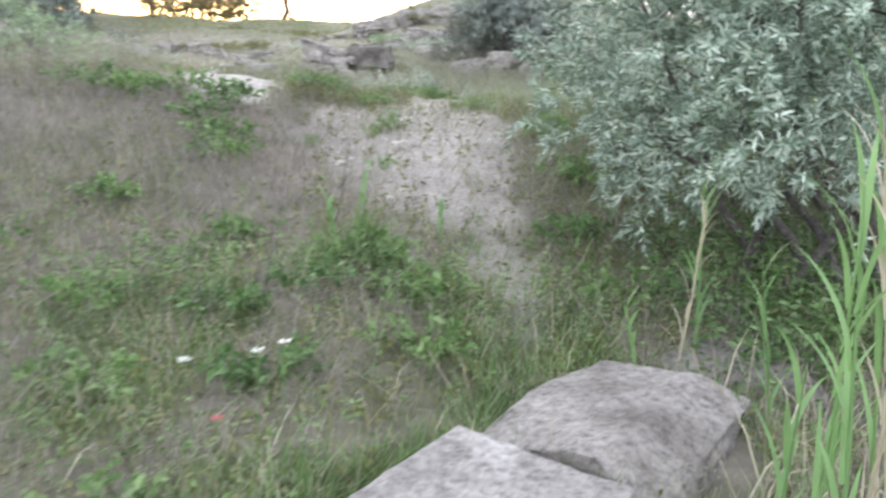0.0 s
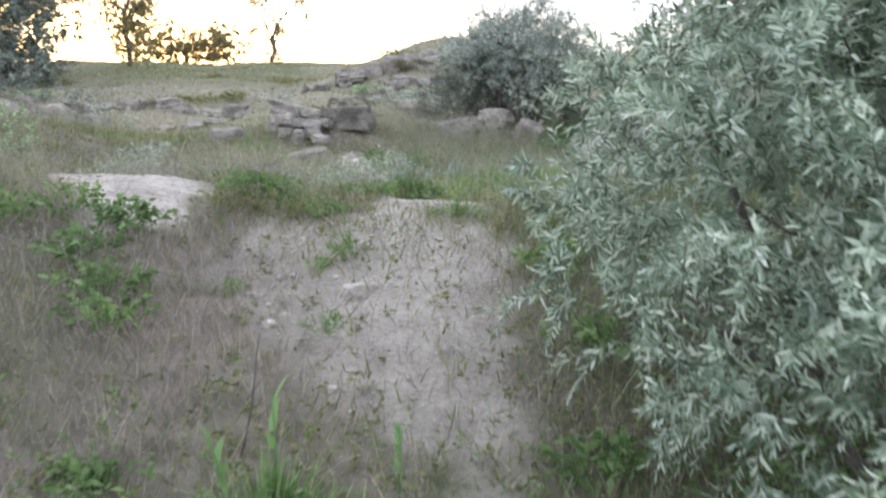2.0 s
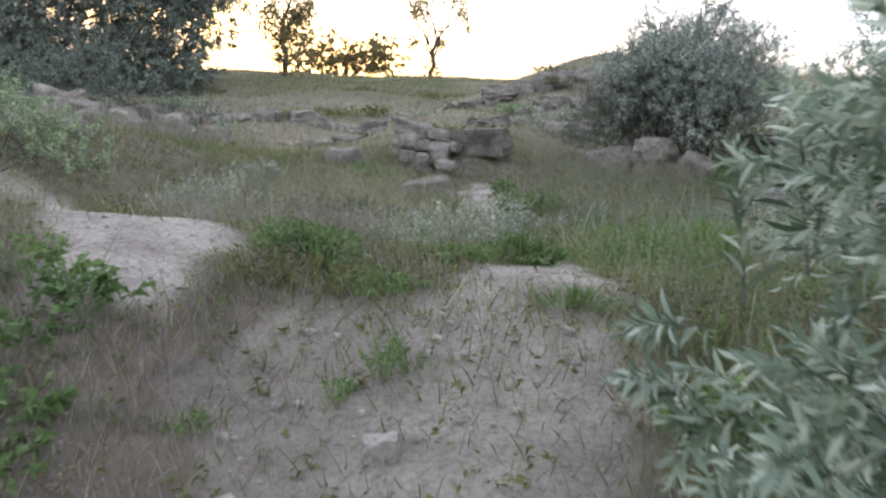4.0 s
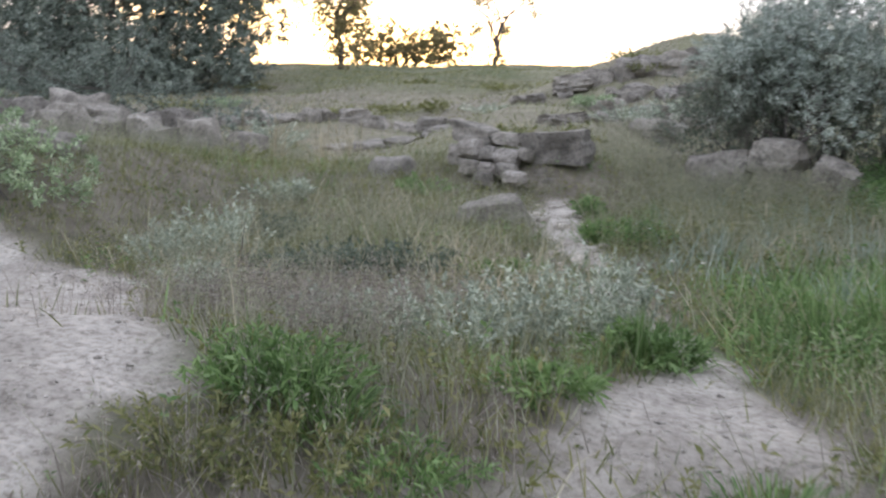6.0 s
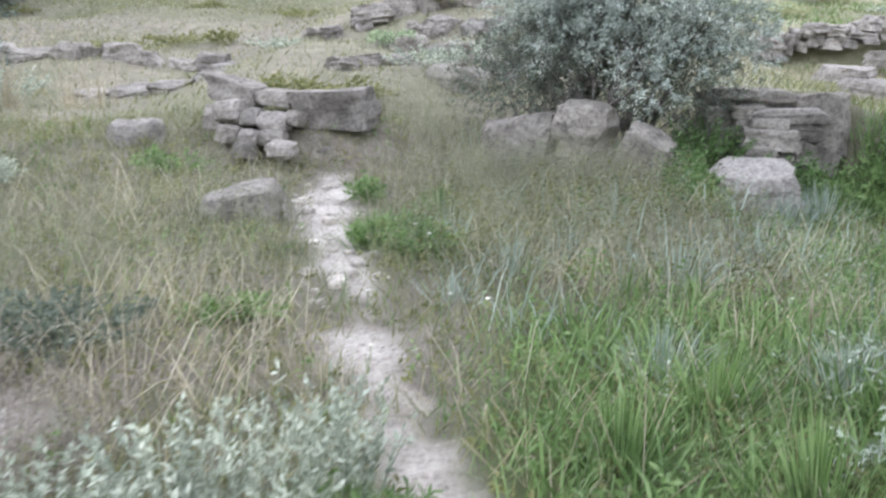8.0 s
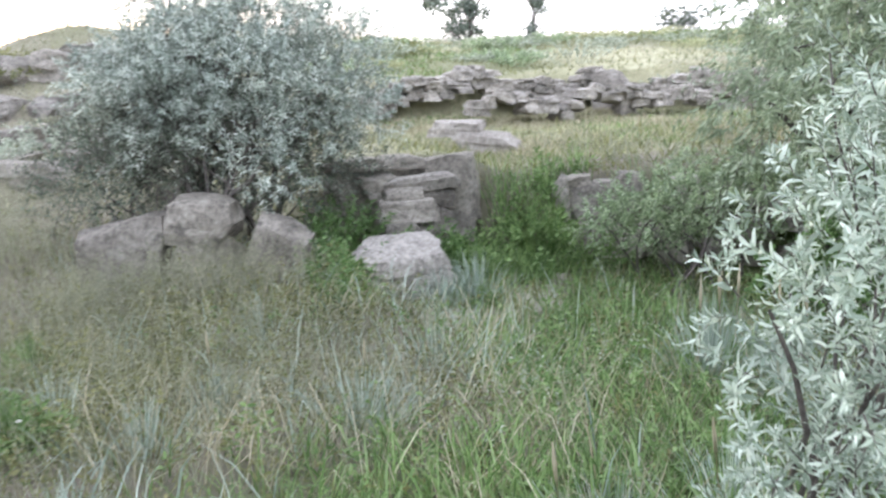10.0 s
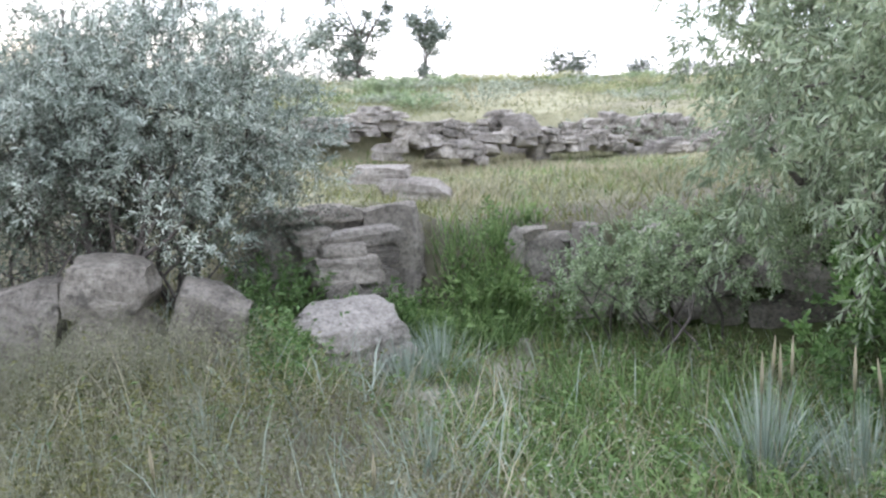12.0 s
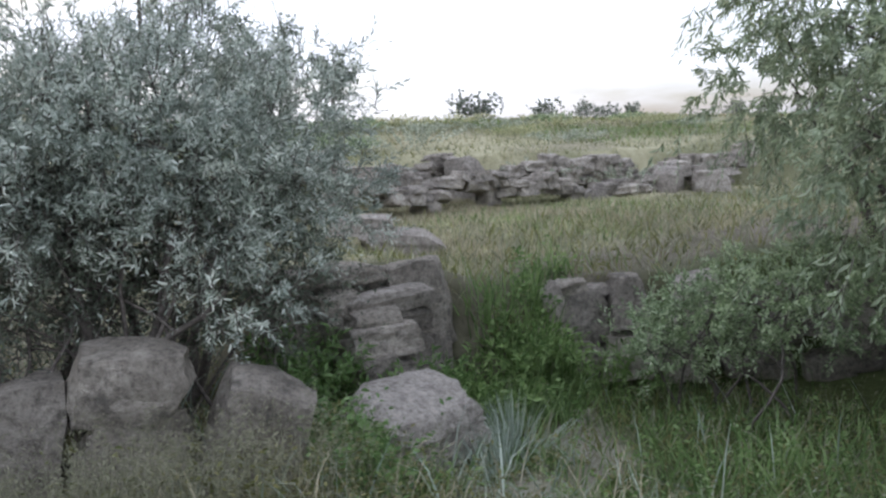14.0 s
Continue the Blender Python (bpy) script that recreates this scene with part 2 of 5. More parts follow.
def ground_height(x, y):
    """The whole land as one height over x and y."""
    x, y = np.asarray(x, float), np.asarray(y, float)
    base = np.interp(y, (-60, -8, -1.2, 1.5, 2.5, 3.56, 4.27, 5.4, 6.3, 7.2, 8.3, 9.5, 10.5, 11.6, 13, 14.2, 16, 21, 30, 45, 80, 400),
                     (-0.5, -0.1, 0.12, 0.28, 0.37, 0.56, 0.72, 1.05, 1.28, 1.37, 1.27, 1.22, 1.20, 1.24, 1.40, 1.60, 2.0, 2.5, 3.25, 4.05, 4.1, -6))
    z = base
    # the bank beside the worn way
    z = z + 0.16 * step(0.3, 1.6, -x) * step(3.0, 5.5, y) * (1 - step(6.5, 8.5, y))
    z = z + 0.12 * step(1.1, 2.0, x) * step(2.5, 5.0, y) * (1 - step(7, 9, y))
    # rise towards the left rocks
    z = z + 0.60 * step(3.2, 4.7, -x) * step(9.2, 10.9, y) * (1 - step(11.6, 14.4, y))
    z = z - 0.55 * step(1.8, 4.5, -x) * step(13.5, 16.5, y) * (1 - step(18, 32, y))
    # earth packed under the ruined wall
    z = z + 0.24 * np.exp(-((x + 1.05) / 0.75) ** 4 - ((y - 13.98) / 0.48) ** 4)
    # dug-out hollow and the terrace behind it
    edge = terrace_edge(x)
    side = step(1.9, 2.5, x)
    foot_ = edge - 0.10 - 0.55 * step(3.3, 3.5, x) * (1 - step(3.85, 4.05, x))
    hollow = step(2.0, 2.6, x) * step(10.6, 12.2, y) * (1 - step(foot_ - 0.02, edge + 0.06, y))
    z = z - hollow * np.maximum(base - 1.17, 0) * 1.0
    back = np.interp(x, (2.0, 3.7, 7.2, 7.35, 12.0, 20.0), (18.75, 18.7, 18.7, 18.4, 17.35, 16.5))
    low = 1.90 + 0.13 * (1 - step(3.2, 3.8, x)) + 0.20 * np.clip((y - edge) / np.maximum(back - edge, 1), 0, 1)
    terrace = low + step(-0.06, 0.22, y - back) * np.interp(y - back, (0, 5, 9, 40, 70), (0.50, 1.15, 1.26, 1.3, 1.1))
    up = side * step(foot_, edge + 0.06, y) * (1 - step(90, 200, y))
    z = z * (1 - up) + up * (terrace * 1.0)
    # far field falls away to the right, a rocky knoll stands ahead
    z = z - 0.004 * np.clip(x - 9, 0, 60) * step(18, 32, y)
    z = z + 1.0 * np.exp(-((x - 0.8) / 2.6) ** 2 - ((y - 22.8) / 1.9) ** 2)
    z = z + 0.34 * (vnoise(x * 0.55, y * 0.55, 15) - 0.5) * step(15.5, 18, y) * (1 - step(1.0, 3.0, x)) * (1 - step(40, 60, y))
    far = np.hypot(x, y)
    z = z * (1 - step(150, 500, far)) + 1.5 * step(150, 500, far)
    # small unevenness
    near = 1 - step(40, 90, far)
    z = z + near * (0.10 * (vnoise(x * 0.7, y * 0.7, 1) - 0.5) + 0.05 * (vnoise(x * 2.3, y * 2.3, 2) - 0.5))
    z = z + near * 0.022 * (vnoise(x * 8, y * 8, 3) - 0.5)
    return z


def gz(x, y):
    return float(ground_height(x, y))


def along(x, y, pts):
    """0 at the border to 1 inside a way of changing half width: pts of (x, y, half width)."""
    best = np.full(np.shape(x), -9.0)
    for (ax, ay, aw), (bx, by, bw) in zip(pts, pts[1:]):
        dx, dy = bx - ax, by - ay
        t = np.clip(((x - ax) * dx + (y - ay) * dy) / (dx * dx + dy * dy), 0, 1)
        best = np.maximum(best, (aw + t * (bw - aw)) - np.hypot(x - ax - t * dx, y - ay - t * dy))
    return best


WAY = ((0.85, 2.9, 0.04), (0.80, 3.6, 0.11), (0.66, 4.3, 0.22), (0.42, 4.9, 0.48), (0.26, 5.5, 0.68), (0.10, 6.0, 0.84), (0.42, 6.5, 0.52), (0.42, 7.2, 0.34),
       (0.56, 7.9, 0.16), (0.42, 8.6, 0.11), (0.13, 9.2, 0.07), (-0.02, 10.0, 0.17), (-0.1, 10.55, -0.04), (-0.36, 11.2, 0.15), (-0.5, 11.6, 0.2), (-0.7, 12.5, 0.22), (-0.8, 13.1, 0.06))
SIDE_WAY = ((-1.35, 6.2, 0.30), (-1.42, 6.8, 0.42), (-1.8, 7.25, 0.46), (-2.3, 8.0, 0.55), (-3.2, 8.9, 0.62), (-4.6, 9.5, 0.5))


DRY_SPOT = ((-1.5, 7.5, 0.3), (-1.15, 8.3, 0.30), (-1.1, 8.9, 0.22))
HOLLOW_WAY = ((3.62, 13.22, 0.16), (3.5, 12.98, 0.24), (3.2, 12.6, 0.16), (2.9, 12.45, 0.10), (2.4, 12.5, 0.14))


def bareness(x, y):
    d = np.maximum.reduce([along(x, y, WAY), along(x, y, SIDE_WAY), along(x, y, HOLLOW_WAY), along(x, y, DRY_SPOT) - 0.05])
    d = d + 0.22 * (vnoise(x * 3, y * 3, 7) - 0.5) + 0.12 * (vnoise(x * 9, y * 9, 8) - 0.5)
    # last factor: brownish soil of the hollow, its shadow mixed in as litter colour
    return step(-0.12, 0.12, d) * (1 - (1 - step(6.6, 7.4, y)) * step(-1.1, -0.7, x) * (0.38 + 0.2 * (1 - step(-0.3, 0.3, x)))) * (1 - 0.4 * step(11.6, 12.4, y) * step(1.5, 2.2, x))


def lushness(x, y):
    """Where fresh green grows."""
    a = step(2.0, 2.6, x) * step(9.8, 10.8, y) * (1 - step(13, 14, y)) * (1 - step(6, 8, x))
    b = step(0.3, 0.8, x) * step(7.6, 8.6, y) * (1 - step(9.8, 11.2, y)) * (1 - step(3, 4.5, x))
    c = step(0.75, 1.2, x) * step(2.6, 3.4, y) * (1 - step(7.2, 8, y)) * (1 - step(3, 4, x)) * 0.4
    d = (1 - step(3.3, 4.6, y)) * step(0.46, 0.66, vnoise(x * 1.3, y * 1.3, 11))
    e = step(15, 20, y) * step(0.5, 0.75, vnoise(x * 0.35, y * 0.35, 12)) * 0.6
    f = step(2.8, 3.6, x) * step(14.2, 14.6, y) * (1 - step(18, 19, y)) * step(0.35, 0.6, vnoise(x * 0.9, y * 1.3, 13)) * 0.5
    return np.clip(np.maximum.reduce([a, b, c, d, e, f]), 0, 1)


def dryness(x, y):
    """Where short pale turf covers the open terrace and the hillside."""
    return step(14.1, 14.6, y) * (0.55 + 0.45 * step(0.3, 0.6, vnoise(x * 0.8, y * 0.8, 14))) * (0.25 + 0.75 * step(0.0, 2.5, x))


def spread(lo, hi, fine, ratio, reach):
    """Grid lines: even from lo to hi, then growing steps out to reach."""
    mid = np.arange(lo, hi + fine / 2, fine)
    out, s, v = [], fine, 0.0
    while v < reach:
        s *= ratio
        v += s
        out.append(v)
    out = np.array(out)
    return np.concatenate([lo - out[::-1], mid, hi + out])


gx, gy = spread(-6, 7, 0.065, 1.11, 2500), spread(-2, 18, 0.065, 1.10, 2500)
GX, GY = np.meshgrid(gx, gy)
GZ = ground_height(GX, GY)
ii = np.arange(len(gx) * len(gy)).reshape(len(gy), len(gx))
quads = np.stack([ii[:-1, :-1], ii[:-1, 1:], ii[1:, 1:], ii[1:, :-1]], -1).reshape(-1, 4)
ground_mesh = mesh_from("ground", np.stack([GX, GY, GZ], -1).reshape(-1, 3), quads, M_SOIL, True)
for key, field in (("bare", bareness(GX, GY)), ("lush", lushness(GX, GY)), ("dry", dryness(GX, GY))):
    ground_mesh.attributes.new(key, "FLOAT", "POINT").data.foreach_set("value", field.ravel().astype(np.float32))
ground = tagged(new("ground", ground_mesh), "dry sandy steppe ground with worn bare paths", "ground", kind="structure")


# ---- stones ----
def rock_mesh(name, size, mat, seed, boxy=0.72, rough=0.10, cuts=9, chips=5):
    """A broken block: a cube's grid, its edges worn round, cut by random flat breaks and roughened at three scales."""
    rng = random.Random(seed)
    bm = bmesh.new()
    bmesh.ops.create_cube(bm, size=2.0)
    bmesh.ops.subdivide_edges(bm, edges=bm.edges[:], cuts=cuts, use_grid_fill=True)
    breaks = []
    for _ in range(chips):
        n = Vector((rng.uniform(-1, 1), rng.uniform(-1, 1), rng.uniform(-0.6, 1))).normalized()
        reach = abs(n.x) + abs(n.y) + abs(n.z)
        breaks.append((n, reach * rng.uniform(0.62, 0.86)))
    off = Vector((rng.uniform(-50, 50), rng.uniform(-50, 50), rng.uniform(-50, 50)))
    keep = min(1.0, boxy + 0.14)
    taper, shear = rng.uniform(0.0, 0.09), Vector((rng.uniform(-0.1, 0.1), rng.uniform(-0.1, 0.1), 0))
    for v in bm.verts:
        ball = v.co.normalized()
        p = v.co * keep + ball * (1 - keep) * 1.2
        for n, d in breaks:
            over = p.dot(n) - d
            if over > 0:
                p = p - n * over * 0.94
        p = p + noise.noise_vector(p * 0.9 + off) * min(rough * 2.0, 0.24)
        p = Vector((p.x * (1 - taper * p.z), p.y * (1 - taper * p.z), p.z)) + shear * p.z
        layer = 1 + rough * 0.5 * noise.noise(Vector((0, 0, p.z * 3.5)) + off)
        p = Vector((p.x * layer, p.y * layer, p.z))
        pit = noise.noise(p * 5.5 + off)
        p = p + ball * rough * (noise.fractal(p * 1.2 + off, 0.9, 2.0, 3) * 0.9 + 0.55 * pit - 0.9 * max(pit - 0.3, 0) + 0.35 * noise.noise(p * 11 + off))
        v.co = Vector((p.x * size[0] / 2, p.y * size[1] / 2, p.z * size[2] / 2))
    me = bpy.data.meshes.new(name)
    bm.to_mesh(me)
    bm.free()
    me.materials.append(mat)
    me.polygons.foreach_set("use_smooth", np.ones(len(me.polygons), dtype=bool))
    me.set_sharp_from_angle(angle=radians(24))
    return me


def boulder(at, size, turn, label, seed, mat=None, tilt=(0, 0), boxy=0.72, rough=0.10, group="", category="rock", name="boulder", cuts=9, chips=5):
    """at: the middle of its top."""
    ob = new(name, rock_mesh(name, size, mat or M_ROCK, seed, boxy, rough, cuts, chips))
    ob.matrix_world = pose(at[0], at[1], at[2] - size[2] / 2, tilt[0], tilt[1], turn)
    return tagged(ob, label, category, group)


# two flat slabs at the foot of the slope
boulder((1.07, 2.08, 0.475), (0.68, 0.94, 0.28), -33, "pale flat limestone slab lying in the grass", 3, M_FLAG, (3, -2), 0.78, 0.06, "slabs at the foot of the slope", name="stone_slab", cuts=20, chips=4)
boulder((0.53, 1.30, 0.435), (0.70, 1.02, 0.28), -36, "worn pale limestone slab with a rough edge", 8, M_PALE, (2, 2), 0.78, 0.06, "slabs at the foot of the slope", name="stone_slab", cuts=20, chips=4)
boulder((1.72, 2.70, 0.46), (0.62, 0.45, 0.26), -20, "small grey slab half hidden by reeds", 5, M_ROCK, (0, 4), 0.8, 0.09, "slabs at the foot of the slope", name="stone_slab")

# heap of hewn blocks beside the way
heap = thing("ruined_wall", (-1.32, 13.95, gz(-1.32, 13.95)), "remnant of a grey limestone wall with one large block", "ruin")


def wall_stone(parent, at, size, turn, seed, mat, tilt=(0, 0), boxy=0.78, cuts=6, rough=0.09):
    ob = part("stone", rock_mesh("stone", size, mat, seed, boxy, rough, cuts), parent)
    ob.matrix_parent_inverse = Matrix.Translation(-Vector(parent.location))
    ob.matrix_basis = pose(*at, tilt[0], tilt[1], turn)
    return ob


wall_stone(heap, (-0.88, 13.86, 1.885), (0.64, 0.5, 0.33), -9, 11, M_ROCK, (3, -3), 0.84, 14, 0.06)
wall_stone(heap, (-1.76, 14.0, 2.00), (0.46, 0.40, 0.19), -12, 12, M_ROCK, (4, 14), 0.82, 10, 0.07)
wall_stone(heap, (-1.42, 13.95, 1.95), (0.36, 0.3, 0.12), -8, 13, M_ROCK, (2, 3), 0.8, 8, 0.07)
wall_stone(heap, (-0.88, 13.93, 1.62), (0.66, 0.36, 0.30), -6, 39, M_ROCK, (0, 4), 0.7, 9, 0.12)
# x, y, z, width, height of the small stones under the large ones
SMALL = ((-1.90, 13.72, 1.78, 0.17, 0.16), (-1.73, 13.66, 1.84, 0.20, 0.19), (-1.55, 13.66, 1.80, 0.17, 0.15), (-1.34, 13.60, 1.78, 0.27, 0.16), (-1.15, 13.62, 1.80, 0.12, 0.13),
         (-1.70, 13.52, 1.68, 0.20, 0.13), (-1.50, 13.46, 1.66, 0.17, 0.11), (-1.31, 13.42, 1.67, 0.20, 0.11), (-1.52, 13.30, 1.57, 0.2, 0.13), (-1.19, 13.2, 1.60, 0.22, 0.12), (-0.92, 13.62, 1.52, 0.17, 0.12), (-1.02, 13.7, 1.62, 0.15, 0.11))
rng = random.Random(23)
for k, (px, py, pz, sx, sz) in enumerate(SMALL):
    wall_stone(heap, (px, py, pz), (sx, 0.26, sz), rng.uniform(-18, 18), 20 + k, M_FLAG if k in (1, 3, 6, 9) else M_ROCK, (rng.uniform(-14, 14), rng.uniform(-16, 16)), 0.45, 7, 0.10)

boulder((-1.16, 12.05, 1.50), (0.58, 0.36, 0.34), 12, "low grey rock sunk in dry grass", 31, M_ROCK, (6, -13), 0.62)
boulder((-2.62, 13.8, 1.72), (0.42, 0.34, 0.36), 40, "dark grey rock in the grass", 32, M_ROCK_FAR)

# row of boulders under the silver bush
GROUP_B = "boulders under the silver bush"
boulder((1.17, 13.36, 2.02), (0.46, 0.40, 0.30), -20, "rounded grey boulder under a silver bush", 41, M_ROCK, (4, 2), 0.42, 0.07, GROUP_B, cuts=13)
boulder((1.17, 13.40, 1.76), (0.46, 0.40, 0.52), -24, "grey block below a rounded boulder", 42, M_ROCK, (0, -3), 0.8, 0.06, GROUP_B, cuts=10)
boulder((1.57, 13.12, 1.86), (0.42, 0.32, 0.68), -30, "leaning grey rock with a pointed top", 43, M_ROCK, (6, 20), 0.56, 0.07, GROUP_B, cuts=13)
boulder((0.66, 13.58, 1.93), (0.56, 0.40, 0.62), -14, "flat-topped grey boulder in dry grass", 44, M_ROCK, (0, 2), 0.8, 0.06, GROUP_B, cuts=10)
boulder((2.36, 13.14, 1.59), (0.72, 0.44, 0.30), 4, "pale pitted boulder with a flat top", 45, M_PALE, (14, -2), 0.68, 0.10, GROUP_B, cuts=18)
boulder((2.36, 13.2, 1.40), (0.42, 0.32, 0.38), 10, "dark grey stone under a pale boulder", 145, M_ROCK, (0, 0), 0.75, 0.10, GROUP_B)
boulder((2.08, 12.88, 1.33), (0.26, 0.22, 0.20), 20, "small pale stone beside a boulder", 46, M_FLAG, (0, 0), 0.6, 0.12, GROUP_B)
boulder((2.22, 12.6, 1.29), (0.24, 0.20, 0.18), 70, "small grey stone in the grass", 47, M_FLAG, (0, 0), 0.6, 0.12, GROUP_B)
boulder((1.15, 12.45, 1.36), (0.46, 0.34, 0.24), 15, "half-buried grey stone in grass", 48, M_ROCK, (0, 0), 0.7, 0.1, GROUP_B)
boulder((3.70, 13.2, gz(3.70, 13.2) + 0.05), (0.15, 0.10, 0.09), 10, "small pale stone on bare soil", 49, M_FLAG, (0, 0), 0.7, 0.1, cuts=4, name="stone")

# retaining wall of the terrace
retaining = thing("retaining_wall", (3.2, 14.1, gz(3.2, 13.9)), "stepped grey limestone retaining wall, partly collapsed", "stone wall")
# x, y, top, width, depth, height, turn
STEPS = ((2.88, 13.98, 1.97, 0.52, 0.34, 0.13, -8), (2.70, 13.90, 1.90, 0.30, 0.30, 0.10, -4), (2.98, 13.98, 1.86, 0.34, 0.30, 0.16, -12), (2.70, 13.84, 1.82, 0.46, 0.34, 0.17, -3), (2.92, 13.90, 1.72, 0.30, 0.30, 0.20, 6),
         (2.62, 13.76, 1.68, 0.30, 0.30, 0.14, 8), (2.80, 13.78, 1.60, 0.32, 0.30, 0.16, -10), (2.66, 13.70, 1.50, 0.36, 0.30, 0.18, 5), (2.80, 13.74, 1.36, 0.36, 0.32, 0.20, -6), (2.55, 13.68, 1.34, 0.30, 0.30, 0.20, 10),
         (3.20, 14.06, 2.09, 0.46, 0.24, 0.50, -10), (3.14, 14.02, 1.66, 0.36, 0.26, 0.36, -4), (2.42, 14.18, 2.12, 0.46, 0.34, 0.10, 4), (2.80, 14.20, 2.11, 0.40, 0.30, 0.10, -6), (2.56, 14.06, 2.0, 0.30, 0.30, 0.12, 2), (2.60, 14.04, 1.88, 0.30, 0.30, 0.16, 0),
         (2.46, 14.2, 2.04, 0.5, 0.26, 0.5, 3), (2.84, 14.2, 2.02, 0.5, 0.26, 0.6, -4), (4.00, 13.74, 1.94, 0.14, 0.22, 0.34, -30), (4.25, 13.66, 1.86, 0.36, 0.26, 0.34, -34), (4.14, 13.70, 1.95, 0.20, 0.20, 0.11, -20), (4.34, 13.64, 1.90, 0.16, 0.18, 0.06, -34), (4.49, 13.50, 1.95, 0.26, 0.26, 0.34, -40), (4.12, 13.66, 1.56, 0.34, 0.26, 0.26, -36), (4.46, 13.46, 1.58, 0.36, 0.26, 0.28, -42))
rng = random.Random(31)
for k, (px, py, top, sx, sy, sz, turn) in enumerate(STEPS):
    top = top - 0.06 * (px > 3.9)
    wall_stone(retaining, (px, py, top - sz / 2), (sx, sy, sz), turn, 60 + k, M_ROCK if k % 3 else M_ROCK_FAR, (rng.uniform(-5, 5), rng.uniform(-4, 4)), 0.74, 9, 0.09)
rng = random.Random(5)
fx = 4.68
while fx < 6.2:
    w = rng.uniform(0.18, 0.32)
    fy = float(terrace_edge(fx + w / 2)) - 0.04
    for top in (rng.uniform(1.78, 1.9), rng.uniform(1.56, 1.64), rng.uniform(1.36, 1.42)):
        hgt = rng.uniform(0.18, 0.26)
        wall_stone(retaining, (fx + w / 2 + rng.uniform(-0.06, 0.06), fy + rng.uniform(-0.05, 0.05), top - hgt / 2), (w * 1.1, 0.3, hgt), -42 + rng.uniform(-14, 14), rng.randrange(500, 900), M_ROCK if rng.random() < 0.6 else M_ROCK_FAR, (rng.uniform(-6, 6), rng.uniform(-7, 7)), 0.78, 6, 0.08)
    fx += w * 0.8

# dry-stone walls beyond the terrace
def dry_wall(name, a, b, top, courses, label, seed, lean=0.0):
    r = random.Random(seed)
    length = math.hypot(b[0] - a[0], b[1] - a[1])
    turn = math.degrees(math.atan2(b[1] - a[1], b[0] - a[0]))
    mid = ((a[0] + b[0]) / 2, (a[1] + b[1]) / 2)
    w = thing(name, (*mid, gz(*mid)), label, "stone wall")
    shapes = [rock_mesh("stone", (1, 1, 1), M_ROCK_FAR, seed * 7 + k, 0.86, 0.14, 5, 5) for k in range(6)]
    hgt = top
    for c in range(courses):
        s = 0.0
        thick = r.uniform(0.05, 0.10)
        while s < length:
            l = r.uniform(0.08, 0.24)
            f = (s + l / 2) / length
            x, y = a[0] + (b[0] - a[0]) * f, a[1] + (b[1] - a[1]) * f
            dip = 0.10 * math.sin(f * 9 + seed) + 0.06 * math.sin(f * 23)
            if not (c == 0 and r.random() < 0.25):
                o = part("stone", shapes[r.randrange(6)], w)
                o.matrix_parent_inverse = Matrix.Translation(-Vector(w.location))
                o.matrix_basis = pose(x + r.uniform(-0.04, 0.04), y - lean * c + r.uniform(-0.04, 0.04), hgt - dip - thick / 2, r.uniform(-5, 5), r.uniform(-4, 4), turn + r.uniform(-8, 8)) @ Matrix.Diagonal((l * 1.04, 0.34, thick * 1.5, 1))
            s += l
        hgt -= thick * 0.96
    return w


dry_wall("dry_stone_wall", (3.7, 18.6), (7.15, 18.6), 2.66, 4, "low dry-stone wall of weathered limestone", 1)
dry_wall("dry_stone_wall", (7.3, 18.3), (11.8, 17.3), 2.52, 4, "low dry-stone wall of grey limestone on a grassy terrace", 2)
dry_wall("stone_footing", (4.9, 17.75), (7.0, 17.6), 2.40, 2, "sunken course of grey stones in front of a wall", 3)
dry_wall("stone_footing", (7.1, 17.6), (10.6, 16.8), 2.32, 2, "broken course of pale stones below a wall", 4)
boulder((7.2, 18.2, 2.64), (0.38, 0.4, 0.56), 20, "upright end block of a dry-stone wall", 90, M_FLAG, (0, 0), 0.8, 0.1)
boulder((7.0, 17.6, 2.46), (0.24, 0.2, 0.36), 10, "small upright stone at a wall corner", 91, M_ROCK)
boulder((3.93, 15.7, 2.27), (0.50, 0.40, 0.15), -35, "flat pale slab on the terrace", 92, M_FLAG, (2, 3), 0.82, 0.08, "slabs on the terrace", name="stone_slab")
boulder((4.1, 15.4, 2.15), (0.62, 0.42, 0.17), -38, "second pale slab lying below another", 93, M_FLAG, (2, 5), 0.82, 0.08, "slabs on the terrace", name="stone_slab")
boulder((9.5, 16.9, 2.42), (0.42, 0.34, 0.36), 20, "pale rounded boulder on the terrace", 94, M_FLAG, (0, 0), 0.66)
boulder((9.95, 16.6, 2.34), (0.46, 0.34, 0.32), -20, "pale boulder beside another on the terrace", 95, M_FLAG, (0, 0), 0.66)

